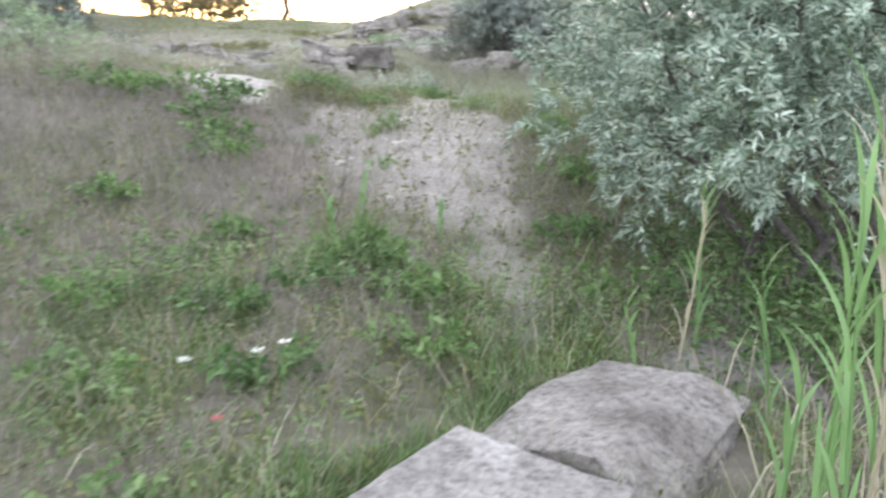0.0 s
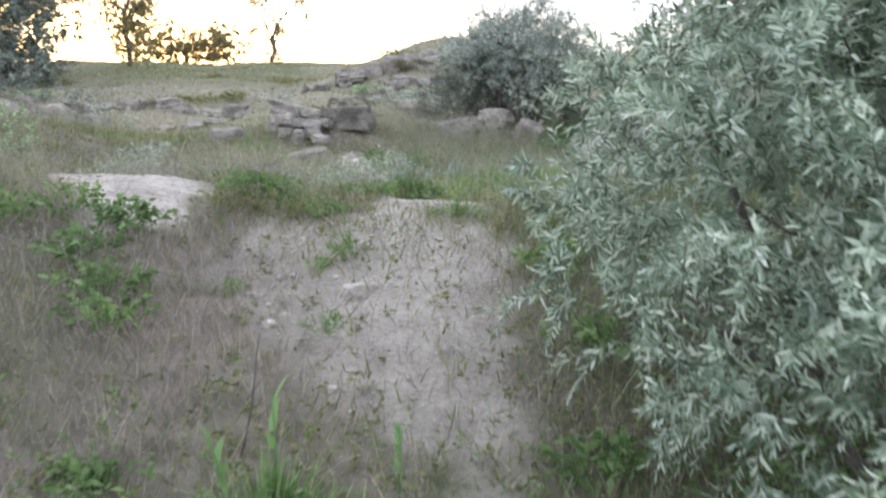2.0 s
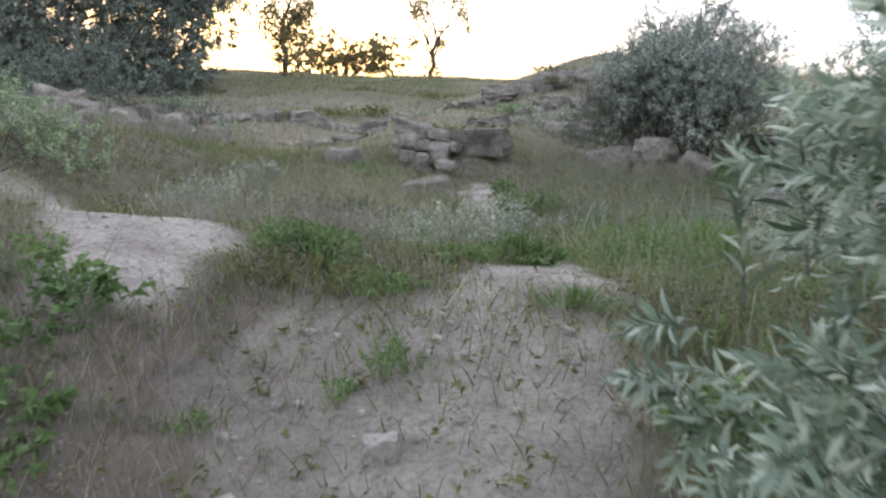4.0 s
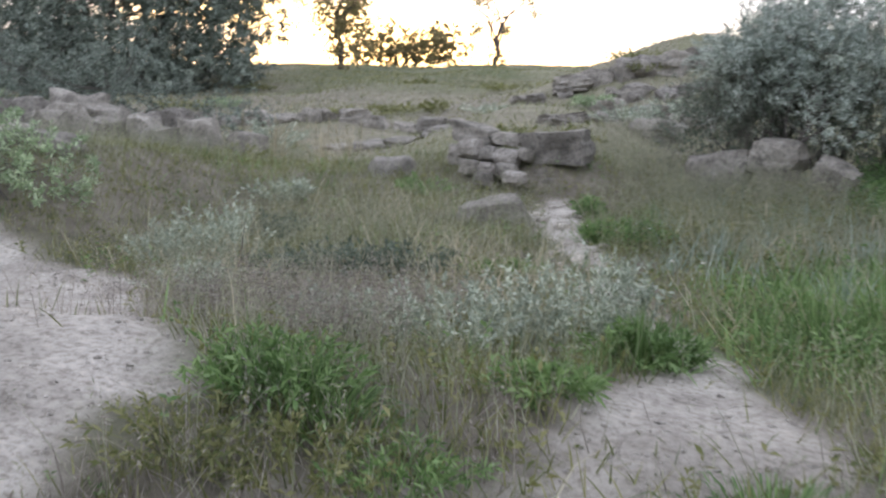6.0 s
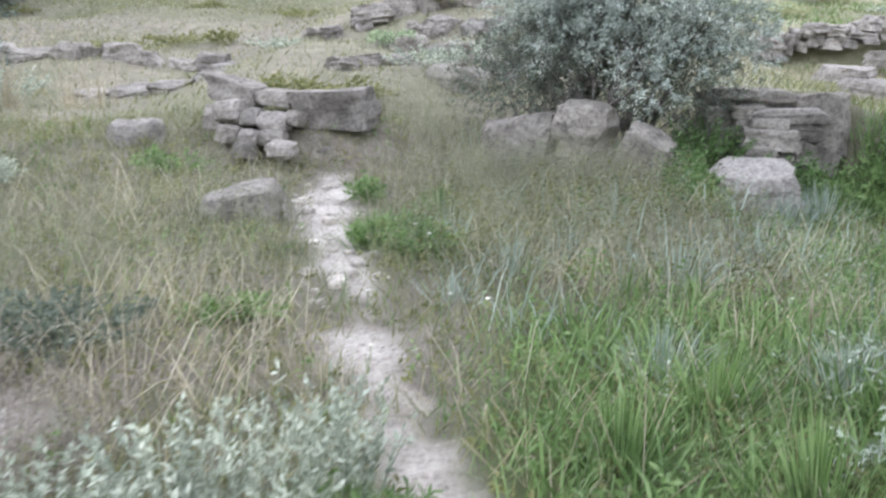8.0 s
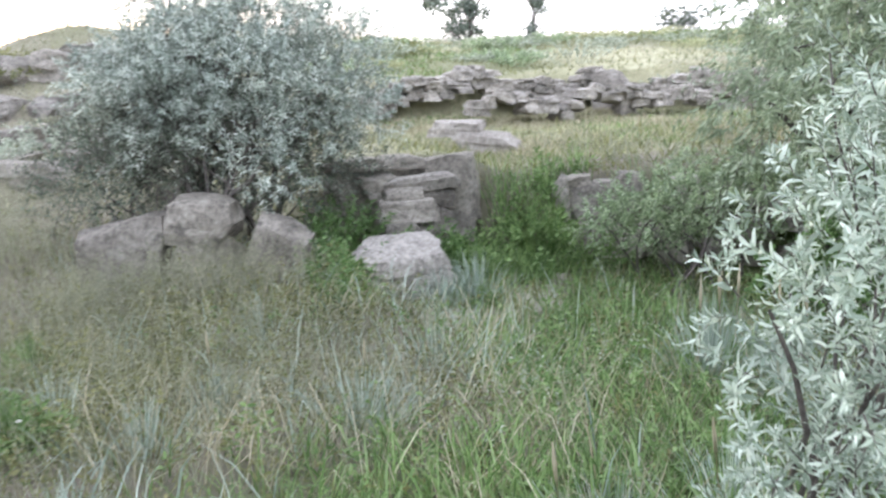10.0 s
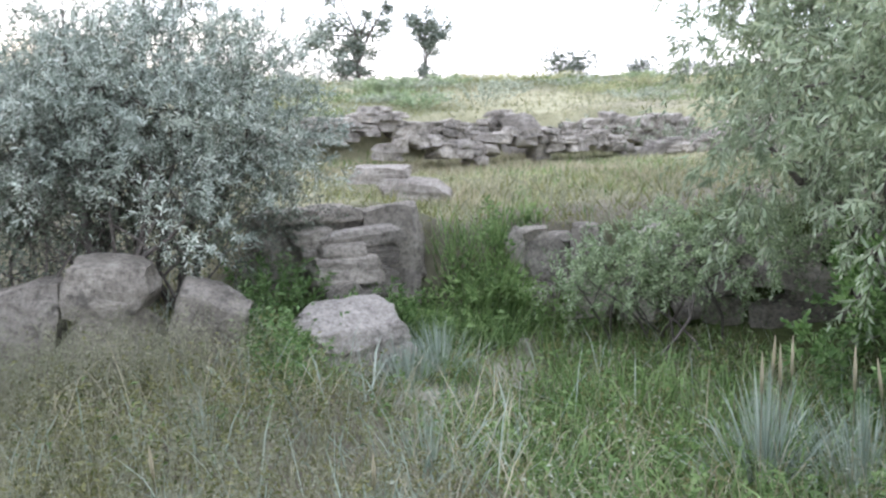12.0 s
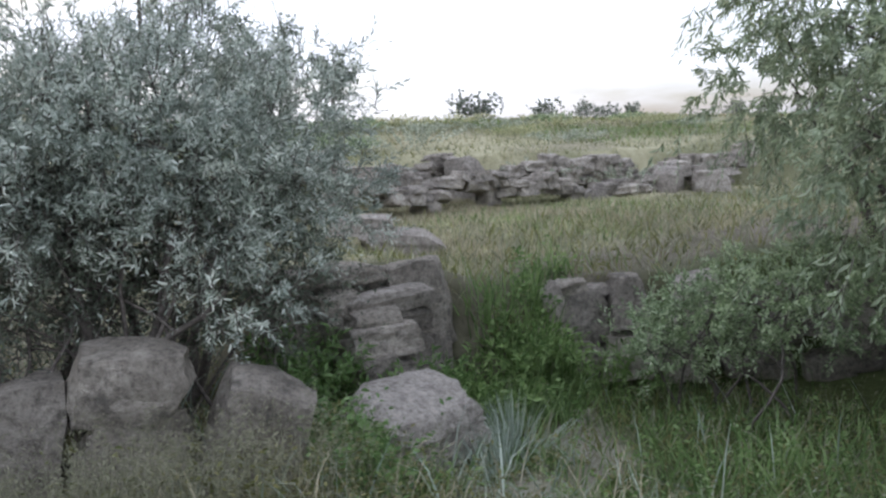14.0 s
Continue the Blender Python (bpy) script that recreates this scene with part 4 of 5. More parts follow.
def far_tree(at, height, seed, label, lean=0.0, spread_=0.3, leafy=60, forks=4, leaf=0.045, low=0.3, mat=M_FARLEAF):
    """A gnarled small tree: a bent trunk, forked limbs, and drooping bunches of leaves at their ends with gaps between."""
    rng, rs = random.Random(seed), NR(seed)
    x, y = at
    z = gz(x, y)
    root = thing("tree", (x, y, z), label, "tree", "trees on the skyline")
    r0 = height * 0.026
    crook = (lean * height * 0.5 + rng.uniform(-0.05, 0.05) * height, 0, height * rng.uniform(0.38, 0.48))
    trunk = limb(rng, (0, 0, -0.15), crook, r0, r0 * 0.7, height * 0.06, 7)
    paths, ends = [trunk], []
    for k in range(forks):
        p, r = trunk[rng.randrange(3, 7)] if k else trunk[-1]
        side = (-1, 1)[k % 2] * rng.uniform(0.4, 1.1)
        q = (lean * height + side * spread_ * height, rng.uniform(-0.6, 0.6) * spread_ * height, height * rng.uniform(low + 0.25, 0.95))
        main = limb(rng, p, q, r * 0.6, r * 0.2, height * 0.09, 7)
        paths.append(main)
        ends.append(main[-1][0])
        for _ in range(3):
            p2, r2 = main[rng.randrange(2, 7)]
            q2 = (p2[0] + rng.uniform(-0.16, 0.16) * height, p2[1] + rng.uniform(-0.12, 0.12) * height, p2[2] + rng.uniform(-0.10, 0.12) * height)
            paths.append(limb(rng, p2, q2, r2 * 0.5, r2 * 0.2, height * 0.04, 5))
            ends.append(q2)
    for _ in range(3):
        ends.append((rng.uniform(-0.08, 0.08) * height, 0, rng.uniform(0.08, 0.22) * height))
    v, fq = tube_arrays(paths)
    part("trunk", mesh_from("trunk", v, fq, M_BARK, True), root)
    c = np.repeat(np.array(ends), leafy, 0)
    big = np.repeat(rs.uniform(0.5, 1.3, len(ends)), leafy)[:, None]
    lp = c + rs.normal(size=c.shape) * np.array([0.048, 0.048, 0.050]) * height * big - np.array([0, 0, 0.03 * height])
    lw = rs.normal(size=c.shape) * 0.6 - np.array([0, 0, 0.6])
    ll = leaf * height * rs.uniform(0.6, 1.2, len(lp))
    lv, lf = lance_arrays(lp, lw, ll, ll * 0.42, rs, rs.normal(size=lp.shape), 0.15)
    tagged(part("crown", mesh_from("crown", lv, lf, mat), root), kind="stuff")
    return root


far_tree((-10.5, 32.5), 4.4, 21, "backlit tree with drooping bunches against the evening sky", 0.0, 0.17, 95, 8, 0.034, 0.05)
for k, (x, h) in enumerate(((-13.6, 2.0), (-12.5, 2.4), (-11.5, 1.9), (-10.4, 2.2), (-9.7, 1.6))):
    far_bush((x, 43), h, 40 + k, "low backlit bush on the skyline")
far_tree((-7.9, 44), 4.3, 26, "sparse crooked young tree on the skyline", 0.06, 0.40, 55, 5, 0.042)
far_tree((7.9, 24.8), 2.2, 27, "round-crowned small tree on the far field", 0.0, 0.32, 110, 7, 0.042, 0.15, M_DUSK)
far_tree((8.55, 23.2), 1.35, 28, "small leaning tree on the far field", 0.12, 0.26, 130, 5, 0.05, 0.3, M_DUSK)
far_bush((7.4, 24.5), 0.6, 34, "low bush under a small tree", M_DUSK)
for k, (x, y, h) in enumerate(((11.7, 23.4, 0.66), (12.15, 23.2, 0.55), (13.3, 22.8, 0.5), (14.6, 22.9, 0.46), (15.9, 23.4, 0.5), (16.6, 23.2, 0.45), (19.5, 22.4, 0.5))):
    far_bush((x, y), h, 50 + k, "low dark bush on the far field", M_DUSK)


# ---- grass and weeds ----
def scatter(rs, n, x0, x1, y0, y1, density):
    x, y = rs.uniform(x0, x1, n), rs.uniform(y0, y1, n)
    rim = min(0.9, 0.3 * min(x1 - x0, y1 - y0)) * rs.uniform(size=n) ** 1.5
    keep = (rs.uniform(size=n) < density(x, y)) & (np.minimum.reduce([x - x0, x1 - x, y - y0, y1 - y]) > rim)
    x, y = x[keep], y[keep]
    return np.stack([x, y, ground_height(x, y) - 0.01], 1)


def on_stone(x, y):
    """1 where no grass grows: stones and footings."""
    s = np.zeros(np.shape(x))
    for cx, cy, r in ((1.15, 2.02, 0.42), (0.52, 1.30, 0.44), (2.36, 13.1, 0.40), (1.2, 13.3, 0.3), (1.6, 13.1, 0.24), (0.7, 13.5, 0.26), (2.15, 12.75, 0.2), (-1.25, 6.75, 0.42)):
        s = np.maximum(s, (np.hypot(x - cx, y - cy) < r) * 1.0)
    return s


def field(name, label, mat, seed, n, box, density, height, width, lean=0.35, bend=0.3, category="grass"):
    rs = NR(seed)
    p = scatter(rs, n, *box, lambda x, y: density(x, y) * (1 - on_stone(x, y)))
    m = len(p)
    h = height * rs.uniform(0.45, 1.2, m)
    d = rs.normal(size=(m, 3)) * lean
    d[:, 2] = 1
    v, f = blade_arrays(p, unit(d) * h[:, None], width * rs.uniform(0.6, 1.3, m), rs, bend * rs.uniform(0.2, 1, m))
    return tagged(new(name, mesh_from(name, v, f, mat)), label, category, kind="stuff")


def off_way(x, y):
    return np.clip(1 - bareness(x, y) * 1.12, 0.012, 1) * (1 - 0.9 * step(2.1, 2.5, x) * step(13.8, 14.15, y))


def patches(x, y, scale, seed, lo=0.42, hi=0.62):
    return step(lo, hi, vnoise(x * scale, y * scale, seed))


def leafy_field(name, label, mat, seed, n, box, density, height, leaf, per=7, wide=0.35, category="weeds"):
    """Low weeds too many to count: short stems with leaves all round."""
    rs = NR(seed)
    p = scatter(rs, n, *box, lambda x, y: density(x, y) * (1 - on_stone(x, y)))
    m = len(p)
    h = height * rs.uniform(0.3, 1.2, m)
    top = rs.normal(size=(m, 3)) * 0.35
    top[:, 2] = 1
    top = unit(top) * h[:, None]
    f = rs.uniform(0.1, 1.0, (m, per))
    lp = (p[:, None] + top[:, None] * f[..., None]).reshape(-1, 3)
    way = rs.normal(size=lp.shape)
    way[:, 2] = np.abs(way[:, 2]) * 0.6 + 0.15
    ll = leaf * rs.uniform(0.5, 1.3, len(lp))
    v, fc = leaf_arrays(lp, way, ll, ll * wide, rs, 0.2, 0.2)
    return tagged(new(name, mesh_from(name, v, fc, mat)), label, category, kind="stuff")


def seed_field(name, label, mat, seed, n, box, density, height, head):
    """Thin stalks, each with a loose head of small seed husks."""
    rs = NR(seed)
    p = scatter(rs, n, *box, lambda x, y: density(x, y) * (1 - on_stone(x, y)))
    m = len(p)
    top = rs.normal(size=(m, 3)) * 0.28
    top[:, 2] = 1
    top = unit(top) * (height * rs.uniform(0.55, 1.2, m))[:, None]
    v1, f1 = blade_arrays(p, top, np.full(m, 0.0025), rs, np.full(m, 0.15))
    per = 7
    f = rs.uniform(0.62, 1.05, (m, per))
    lp = (p[:, None] + top[:, None] * f[..., None]).reshape(-1, 3) + rs.normal(size=(m * per, 3)) * head * 0.5
    way = rs.normal(size=lp.shape) + np.array([0, 0, 0.7])
    v2, f2 = leaf_arrays(lp, way, head * rs.uniform(0.5, 1.2, len(lp)), 0.0036, rs, 0.1, 0.2)
    v, fc = np.concatenate([v1, v2]), np.concatenate([f1, f2 + len(v1)])
    return tagged(new(name, mesh_from(name, v, fc, mat)), label, "grass", kind="stuff")


NEAR = (-5.0, 3.6, -0.9, 7.4)
slope = lambda x, y: step(3.6, 5.0, y) * step(0.0, 0.8, -x)
foot = lambda x, y: 1 - step(3.4, 4.8, y)
field("dry_grass", "dry brown grass stalks on the bank", M_DRY, 101, 90000, NEAR, lambda x, y: off_way(x, y) * (0.25 + 0.75 * np.maximum(patches(x, y, 1.1, 31), slope(x, y))) * (1 - 0.5 * lushness(x, y)), 0.15, 0.004, 0.65)
seed_field("seed_grass", "fine dry seed heads over the bank", M_DRY, 111, 15000, NEAR, lambda x, y: off_way(x, y) * (0.3 + 0.7 * slope(x, y)), 0.24, 0.022)
field("green_grass", "fresh green grass at the foot of the slope", M_GREEN, 102, 60000, NEAR, lambda x, y: off_way(x, y) * np.clip(lushness(x, y) + 0.2 * patches(x, y, 1.6, 32, 0.6, 0.75), 0, 1) * (1 - 0.75 * slope(x, y)), 0.14, 0.006, 0.8)
field("olive_grass", "olive green grass among dry stalks", M_OLIVE, 103, 60000, NEAR, lambda x, y: off_way(x, y) * (0.75 - 0.5 * slope(x, y)), 0.11, 0.006, 0.8)
leafy_field("weeds", "low green broad-leaved weeds", M_GREEN, 112, 9000, NEAR, lambda x, y: off_way(x, y) * (foot(x, y) * (0.25 + 0.75 * patches(x, y, 1.7, 37, 0.4, 0.6)) + 0.7 * step(0.9, 1.3, x) * step(3, 3.6, y) + 0.12 * patches(x, y, 1.2, 38, 0.6, 0.7)), 0.17, 0.034)
leafy_field("weeds", "grey olive low weeds", M_OLIVE, 113, 9000, NEAR, lambda x, y: off_way(x, y) * (0.7 - 0.45 * slope(x, y)), 0.12, 0.04)
field("straw", "long pale bent straws at the foot of the slope", M_STRAW, 117, 2600, NEAR, lambda x, y: off_way(x, y) * (0.2 + 0.8 * foot(x, y)), 0.34, 0.004, 1.1, 0.9)
seed_field("seed_grass", "beige seed heads at the foot of the slope", M_FEATHER, 118, 12000, NEAR, lambda x, y: off_way(x, y) * foot(x, y) * (0.25 + 0.75 * patches(x, y, 1.4, 41, 0.4, 0.6)), 0.27, 0.026)
FLAT = (-6.0, 5.0, 5.7, 15.0)
seed_field("feather_grass", "fine beige seed heads of dry grass", M_FEATHER, 104, 26000, FLAT, lambda x, y: off_way(x, y) * (1 - 0.8 * lushness(x, y)) * (0.2 + 0.8 * patches(x, y, 0.8, 33)), 0.30, 0.028)
field("dry_grass", "short dry beige grass", M_FEATHER, 114, 60000, FLAT, lambda x, y: off_way(x, y) * (1 - 0.7 * lushness(x, y)) * (0.3 + 0.7 * patches(x, y, 0.8, 33)), 0.16, 0.005, 0.6)
field("olive_grass", "olive green meadow grass", M_OLIVE, 105, 80000, FLAT, lambda x, y: off_way(x, y) * (0.75 - 0.5 * lushness(x, y)), 0.15, 0.006, 0.7)
field("green_grass", "lush green grass in the hollow", M_GREEN, 106, 64000, FLAT, lambda x, y: off_way(x, y) * np.clip(lushness(x, y) * 0.9 + 0.12 * patches(x, y, 1.3, 34, 0.55, 0.7), 0, 1), 0.20, 0.0075, 0.65)
leafy_field("weeds", "low green weeds on the flat", M_GREEN, 115, 8000, FLAT, lambda x, y: off_way(x, y) * np.clip(lushness(x, y) + 0.35 * patches(x, y, 1.5, 39, 0.55, 0.7), 0, 1), 0.17, 0.04)
leafy_field("weeds", "grey-green low weeds on the flat", M_OLIVE, 116, 11000, FLAT, lambda x, y: off_way(x, y) * 0.6, 0.13, 0.04)
field("blue_grass", "pale blue-green lyme grass", M_BLUE, 107, 15000, FLAT, lambda x, y: off_way(x, y) * step(0.1, 0.6, x) * step(9.6, 10.4, y) * patches(x, y, 1.4, 35, 0.44, 0.60) * (1 - 0.85 * step(2.5, 2.9, x) * step(10.4, 11.0, y)), 0.38, 0.0075, 0.8, 0.8)
for k, (box, n, hgt) in enumerate((((-0.1, 1.9, 11.0, 12.9), 2600, 0.34), ((-0.5, 0.6, 12.6, 14.4), 1900, 0.36), ((-3.4, -0.6, 9.6, 12.6), 4200, 0.34), ((-0.9, 0.9, 13.9, 16.0), 1600, 0.32), ((-2.0, -0.5, 7.3, 9.2), 4200, 0.24))):
    seed_field("feather_grass", "tall hazy olive-beige grass in front of rocks", M_FEATHER if k < 4 else M_DRY, 130 + k, n, box, lambda x, y: (off_way(x, y) if k < 4 else 1.0) * (0.3 + 0.7 * patches(x, y, 1.6, 43, 0.35, 0.6)), hgt, 0.03)
seed_field("feather_grass", "tall hazy grass at the foot of the boulders", M_FEATHER, 156, 2600, (0.1, 1.8, 12.55, 13.2), lambda x, y: 0.85 + 0 * x, 0.40, 0.03)
leafy_field("weeds", "olive leafy weeds at the foot of the boulders", M_OLIVE, 157, 700, (0.1, 2.1, 12.5, 13.15), lambda x, y: 0.8 + 0 * x, 0.30, 0.035)
leafy_field("weeds", "fresh green weeds at the foot of the bank", M_GREEN, 158, 900, (-1.7, 0.7, 3.0, 4.2), lambda x, y: off_way(x, y) * (0.05 + 0.8 * patches(x, y, 2.3, 52, 0.5, 0.7)), 0.24, 0.055, 9, 0.22)
leafy_field("weeds", "olive leafy weeds in front of the boulders", M_OLIVE, 140, 3200, (-0.2, 2.2, 10.8, 13.0), lambda x, y: off_way(x, y) * (0.4 + 0.6 * patches(x, y, 1.8, 46)), 0.26, 0.035)
field("straw", "pale bent straws on the flat", M_STRAW, 141, 8500, (-3.5, 4.2, 8.4, 13.0), lambda x, y: off_way(x, y) * patches(x, y, 1.1, 47, 0.4, 0.6) * (1 - 0.35 * lushness(x, y)) * (1 - 0.75 * step(2.6, 3.0, x) * step(10.4, 11.0, y)), 0.42, 0.005, 1.1, 0.9)
field("broad_grass", "broad bright green arching grass blades", M_GREEN, 159, 9000, (0.7, 4.2, 7.9, 12.2), lambda x, y: off_way(x, y) * lushness(x, y) * (0.2 + 0.8 * patches(x, y, 2.1, 53, 0.42, 0.62)), 0.27, 0.0125, 0.75, 0.9)
NOOK = (2.7, 4.3, 12.9, 13.95)
nook = lambda x, y: step(0.0, 0.25, y - 13.15 - 0.2 * np.sin(x * 5)) * (0.35 + 0.65 * patches(x, y, 2.4, 48, 0.35, 0.6)) * step(2.8, 3.1, x) * off_way(x, y)
field("green_grass", "tall dark green grass before the retaining wall", M_GREEN, 144, 7000, NOOK, nook, 0.27, 0.010, 0.45)
leafy_field("weeds", "leafy green nettles before the retaining wall", M_GREEN, 145, 900, NOOK, nook, 0.26, 0.05, 9, 0.42)
leafy_field("weeds", "green leafy weeds between two boulders", M_SHRUB, 146, 700, (1.72, 2.1, 12.5, 13.4), lambda x, y: 0.8 + 0 * x, 0.34, 0.04, 9, 0.4)
field("green_grass", "green grass between two boulders", M_GREEN, 147, 1500, (1.7, 2.15, 12.4, 13.4), lambda x, y: 0.8 + 0 * x, 0.26, 0.007, 0.6)
leafy_field("weeds", "mixed leafy weeds in the fresh grass", M_GREEN, 148, 1500, (0.8, 4.6, 8.0, 12.6), lambda x, y: off_way(x, y) * patches(x, y, 1.9, 49, 0.4, 0.6), 0.28, 0.04, 9)
leafy_field("weeds", "pale flowering weeds in the fresh grass", M_ARTEM, 149, 1500, (0.9, 4.0, 7.6, 11.6), lambda x, y: off_way(x, y) * patches(x, y, 1.5, 50, 0.5, 0.65), 0.30, 0.024, 9)
TERRACE = (2.6, 9.0, 14.1, 18.6)
field("terrace_grass", "fresh yellow-green grass on the terrace", M_TURF, 150, 40000, TERRACE, lambda x, y: 0.15 + 0.85 * lushness(x, y), 0.09, 0.008, 0.9)
field("terrace_grass", "pale dry grass on the terrace", M_STRAW, 151, 60000, TERRACE, lambda x, y: patches(x, y, 0.9, 51, 0.35, 0.55), 0.11, 0.0055, 0.9, 0.6)
HILL = (-16, 24, 14.0, 46)
field("hill_grass", "short beige grass on the hillside", M_FEATHER, 108, 110000, HILL, lambda x, y: 0.3 + 0.7 * patches(x, y, 0.5, 36), 0.12, 0.015, 0.9)
field("hill_grass", "short green grass on the far hillside", M_OLIVE, 109, 150000, HILL, lambda x, y: 0.4 + 0.6 * lushness(x, y), 0.12, 0.016, 0.9)


OUTER = (-17, 15, -9, 16)
outside = lambda x, y: np.clip(np.maximum.reduce([-5.2 - x, x - 3.2, -0.4 - y]) + 0.5, 0, 1) * (1 - step(4.2, 5, x) * (1 - step(6.5, 8, x)) * step(9.5, 10.5, y) * (1 - step(13, 14, y)))
field("meadow_grass", "dry grass of the meadow round about", M_FEATHER, 154, 90000, OUTER, outside, 0.17, 0.014, 0.8)
field("meadow_grass", "olive grass of the meadow round about", M_OLIVE, 155, 90000, OUTER, outside, 0.15, 0.016, 0.8)
field("hill_grass", "fresh green patches on the hillside", M_GREEN, 119, 60000, (3, 22, 14.4, 30), lambda x, y: step(0.52, 0.66, vnoise(x * 0.45, y * 0.6, 44)), 0.12, 0.014, 0.8)
field("hill_grass", "pale straw patches on the hillside", M_STRAW, 120, 60000, (-14, 22, 14.4, 30), lambda x, y: step(0.55, 0.7, vnoise(x * 0.5, y * 0.7, 45)), 0.15, 0.010, 0.7)


field("straw", "dry yellowed blades under the reeds", M_STRAW, 152, 1300, (1.2, 2.3, 0.3, 2.6), lambda x, y: 0.6 + 0 * x, 0.34, 0.008, 0.7, 0.9)
leafy_field("weeds", "dark undergrowth below the silver bush", M_SHRUB, 153, 1800, (1.4, 3.0, 2.2, 4.2), lambda x, y: 0.7 + 0 * x, 0.3, 0.05)


def slab_edge(x, y):
    r = np.minimum(np.hypot(x - 1.15, y - 2.02), np.hypot(x - 0.52, y - 1.30))
    return step(0.36, 0.44, r) * (1 - step(0.55, 0.75, r))


field("green_grass", "green grass lapping round the flat slabs", M_GREEN, 142, 9000, (-0.3, 2.1, 0.4, 2.9), slab_edge, 0.20, 0.006, 0.7)
field("dry_grass", "dry grass lapping round the flat slabs", M_STRAW, 143, 5000, (-0.3, 2.1, 0.4, 2.9), slab_edge, 0.17, 0.004, 0.9)


# ---- single plants ----
def clump(name, at, radius, height, mat, label, category, seed, stems, per, leaf, wide, droop=0.1, flare=0.6, group=""):
    """A plant of many leafy stems that rise from one root and lean outward."""
    rs = NR(seed)
    z = gz(*at)
    root = thing(name, (at[0], at[1], z), label, category, group)
    a = rs.uniform(0, 2 * math.pi, stems)
    r = np.sqrt(rs.uniform(0, 1, stems))
    foot_ = np.stack([np.cos(a) * r * radius * 0.35, np.sin(a) * r * radius * 0.35, np.zeros(stems) - 0.01], 1)
    top = np.stack([np.cos(a) * r * radius * flare, np.sin(a) * r * radius * flare, height * (1 - 0.4 * r * r) * rs.uniform(0.7, 1.1, stems)], 1)
    sv, sf = blade_arrays(foot_, top, np.full(stems, 0.006), rs, np.full(stems, 0.25))
    f = rs.uniform(0.2, 1.02, (stems, per)) ** 0.8
    lp = (foot_[:, None] + top[:, None] * f[..., None] + np.array([0, 0, 1.0]) * (0.25 * 0.3 * height * np.sin(f * math.pi))[..., None]).reshape(-1, 3)
    way = unit(np.repeat(unit(top), per, 0) * 0.7 + rs.normal(size=lp.shape) * 0.6)
    ll = leaf * rs.uniform(0.5, 1.25, len(lp))
    lv, lf = leaf_arrays(lp, way, ll, ll * wide, rs, 0.2, droop)
    tagged(part("stalk_tuft", mesh_from("stalk_tuft", sv, sf, mat), root), kind="stuff")
    tagged(part("foliage", mesh_from("foliage", lv, lf, mat), root), kind="stuff")
    return root


WORM = "wormwood plants on the flat"
for k, (x, y, r, h) in enumerate(((-0.40, 8.25, 0.26, 0.44), (-0.60, 8.22, 0.24, 0.36), (-0.95, 8.15, 0.28, 0.26), (-0.78, 8.0, 0.22, 0.22), (-1.15, 7.95, 0.24, 0.2), (-0.18, 8.42, 0.18, 0.40), (-1.35, 8.05, 0.2, 0.2))):
    clump("wormwood", (x + 0.36, y), r, h * 1.15, M_ARTEM, "pale silver wormwood with seed tips beside the path", "wild plant", 600 + k, 34, 30, 0.032, 0.36, 0.0, 0.8, WORM)
for k, (x, y, r, h) in enumerate(((-2.62, 9.85, 0.3, 0.46), (-2.40, 9.9, 0.24, 0.50), (-2.85, 9.8, 0.24, 0.34), (1.62, 8.1, 0.18, 0.36), (1.78, 7.85, 0.22, 0.34), (-2.1, 8.8, 0.25, 0.22))):
    clump("wormwood", (x, y), r, h, M_ARTEM, "pale silver wormwood bush standing in dry grass", "wild plant", 620 + k, 30, 30, 0.034, 0.34, 0.0, 0.8, WORM)
for k, (x, y, r, h) in enumerate(((0.2, 17.3, 0.6, 0.4), (-0.4, 16.8, 0.4, 0.3), (-5.3, 16.4, 0.5, 0.5), (-3.2, 12.4, 0.3, 0.26), (9.4, 17.6, 0.6, 0.36), (8.4, 18.2, 0.6, 0.36), (10.6, 17.4, 0.6, 0.36), (7.4, 19.5, 0.8, 0.4))):
    clump("wormwood", (x, y), r, h, M_ARTEM, "pale grey-green wormwood bush among rocks", "wild plant", 640 + k, 40, 24, 0.05, 0.4, 0.0, 0.9, WORM)
GREENS = "green plants beside the path"
for k, (x, y, r, h) in enumerate(((0.22, 8.14, 0.26, 0.20), (0.34, 8.24, 0.18, 0.16), (-0.66, 6.98, 0.2, 0.2), (-0.5, 6.95, 0.12, 0.12), (-0.80, 7.02, 0.18, 0.18), (-0.5, 6.6, 0.24, 0.15), (-0.25, 6.65, 0.2, 0.12), (-0.78, 6.62, 0.24, 0.17), (0.02, 7.3, 0.16, 0.1), (0.55, 6.68, 0.12, 0.07),
                                  (-0.02, 5.9, 0.08, 0.2), (0.05, 6.0, 0.12, 0.12), (-0.12, 5.7, 0.1, 0.1), (-0.55, 5.4, 0.1, 0.1), (0.02, 5.05, 0.12, 0.12))):
    clump("green_plant", (x, y), r, h, M_GREEN if k not in (5, 7) else M_OLIVE, "bushy fresh green plant beside the sandy path", "wild plant", 660 + k, 40 if r > 0.15 else 12, 20, (0.036 if k in (5, 6, 7) else 0.05) if r > 0.15 else 0.028, 0.22, 0.15, 0.9, GREENS)
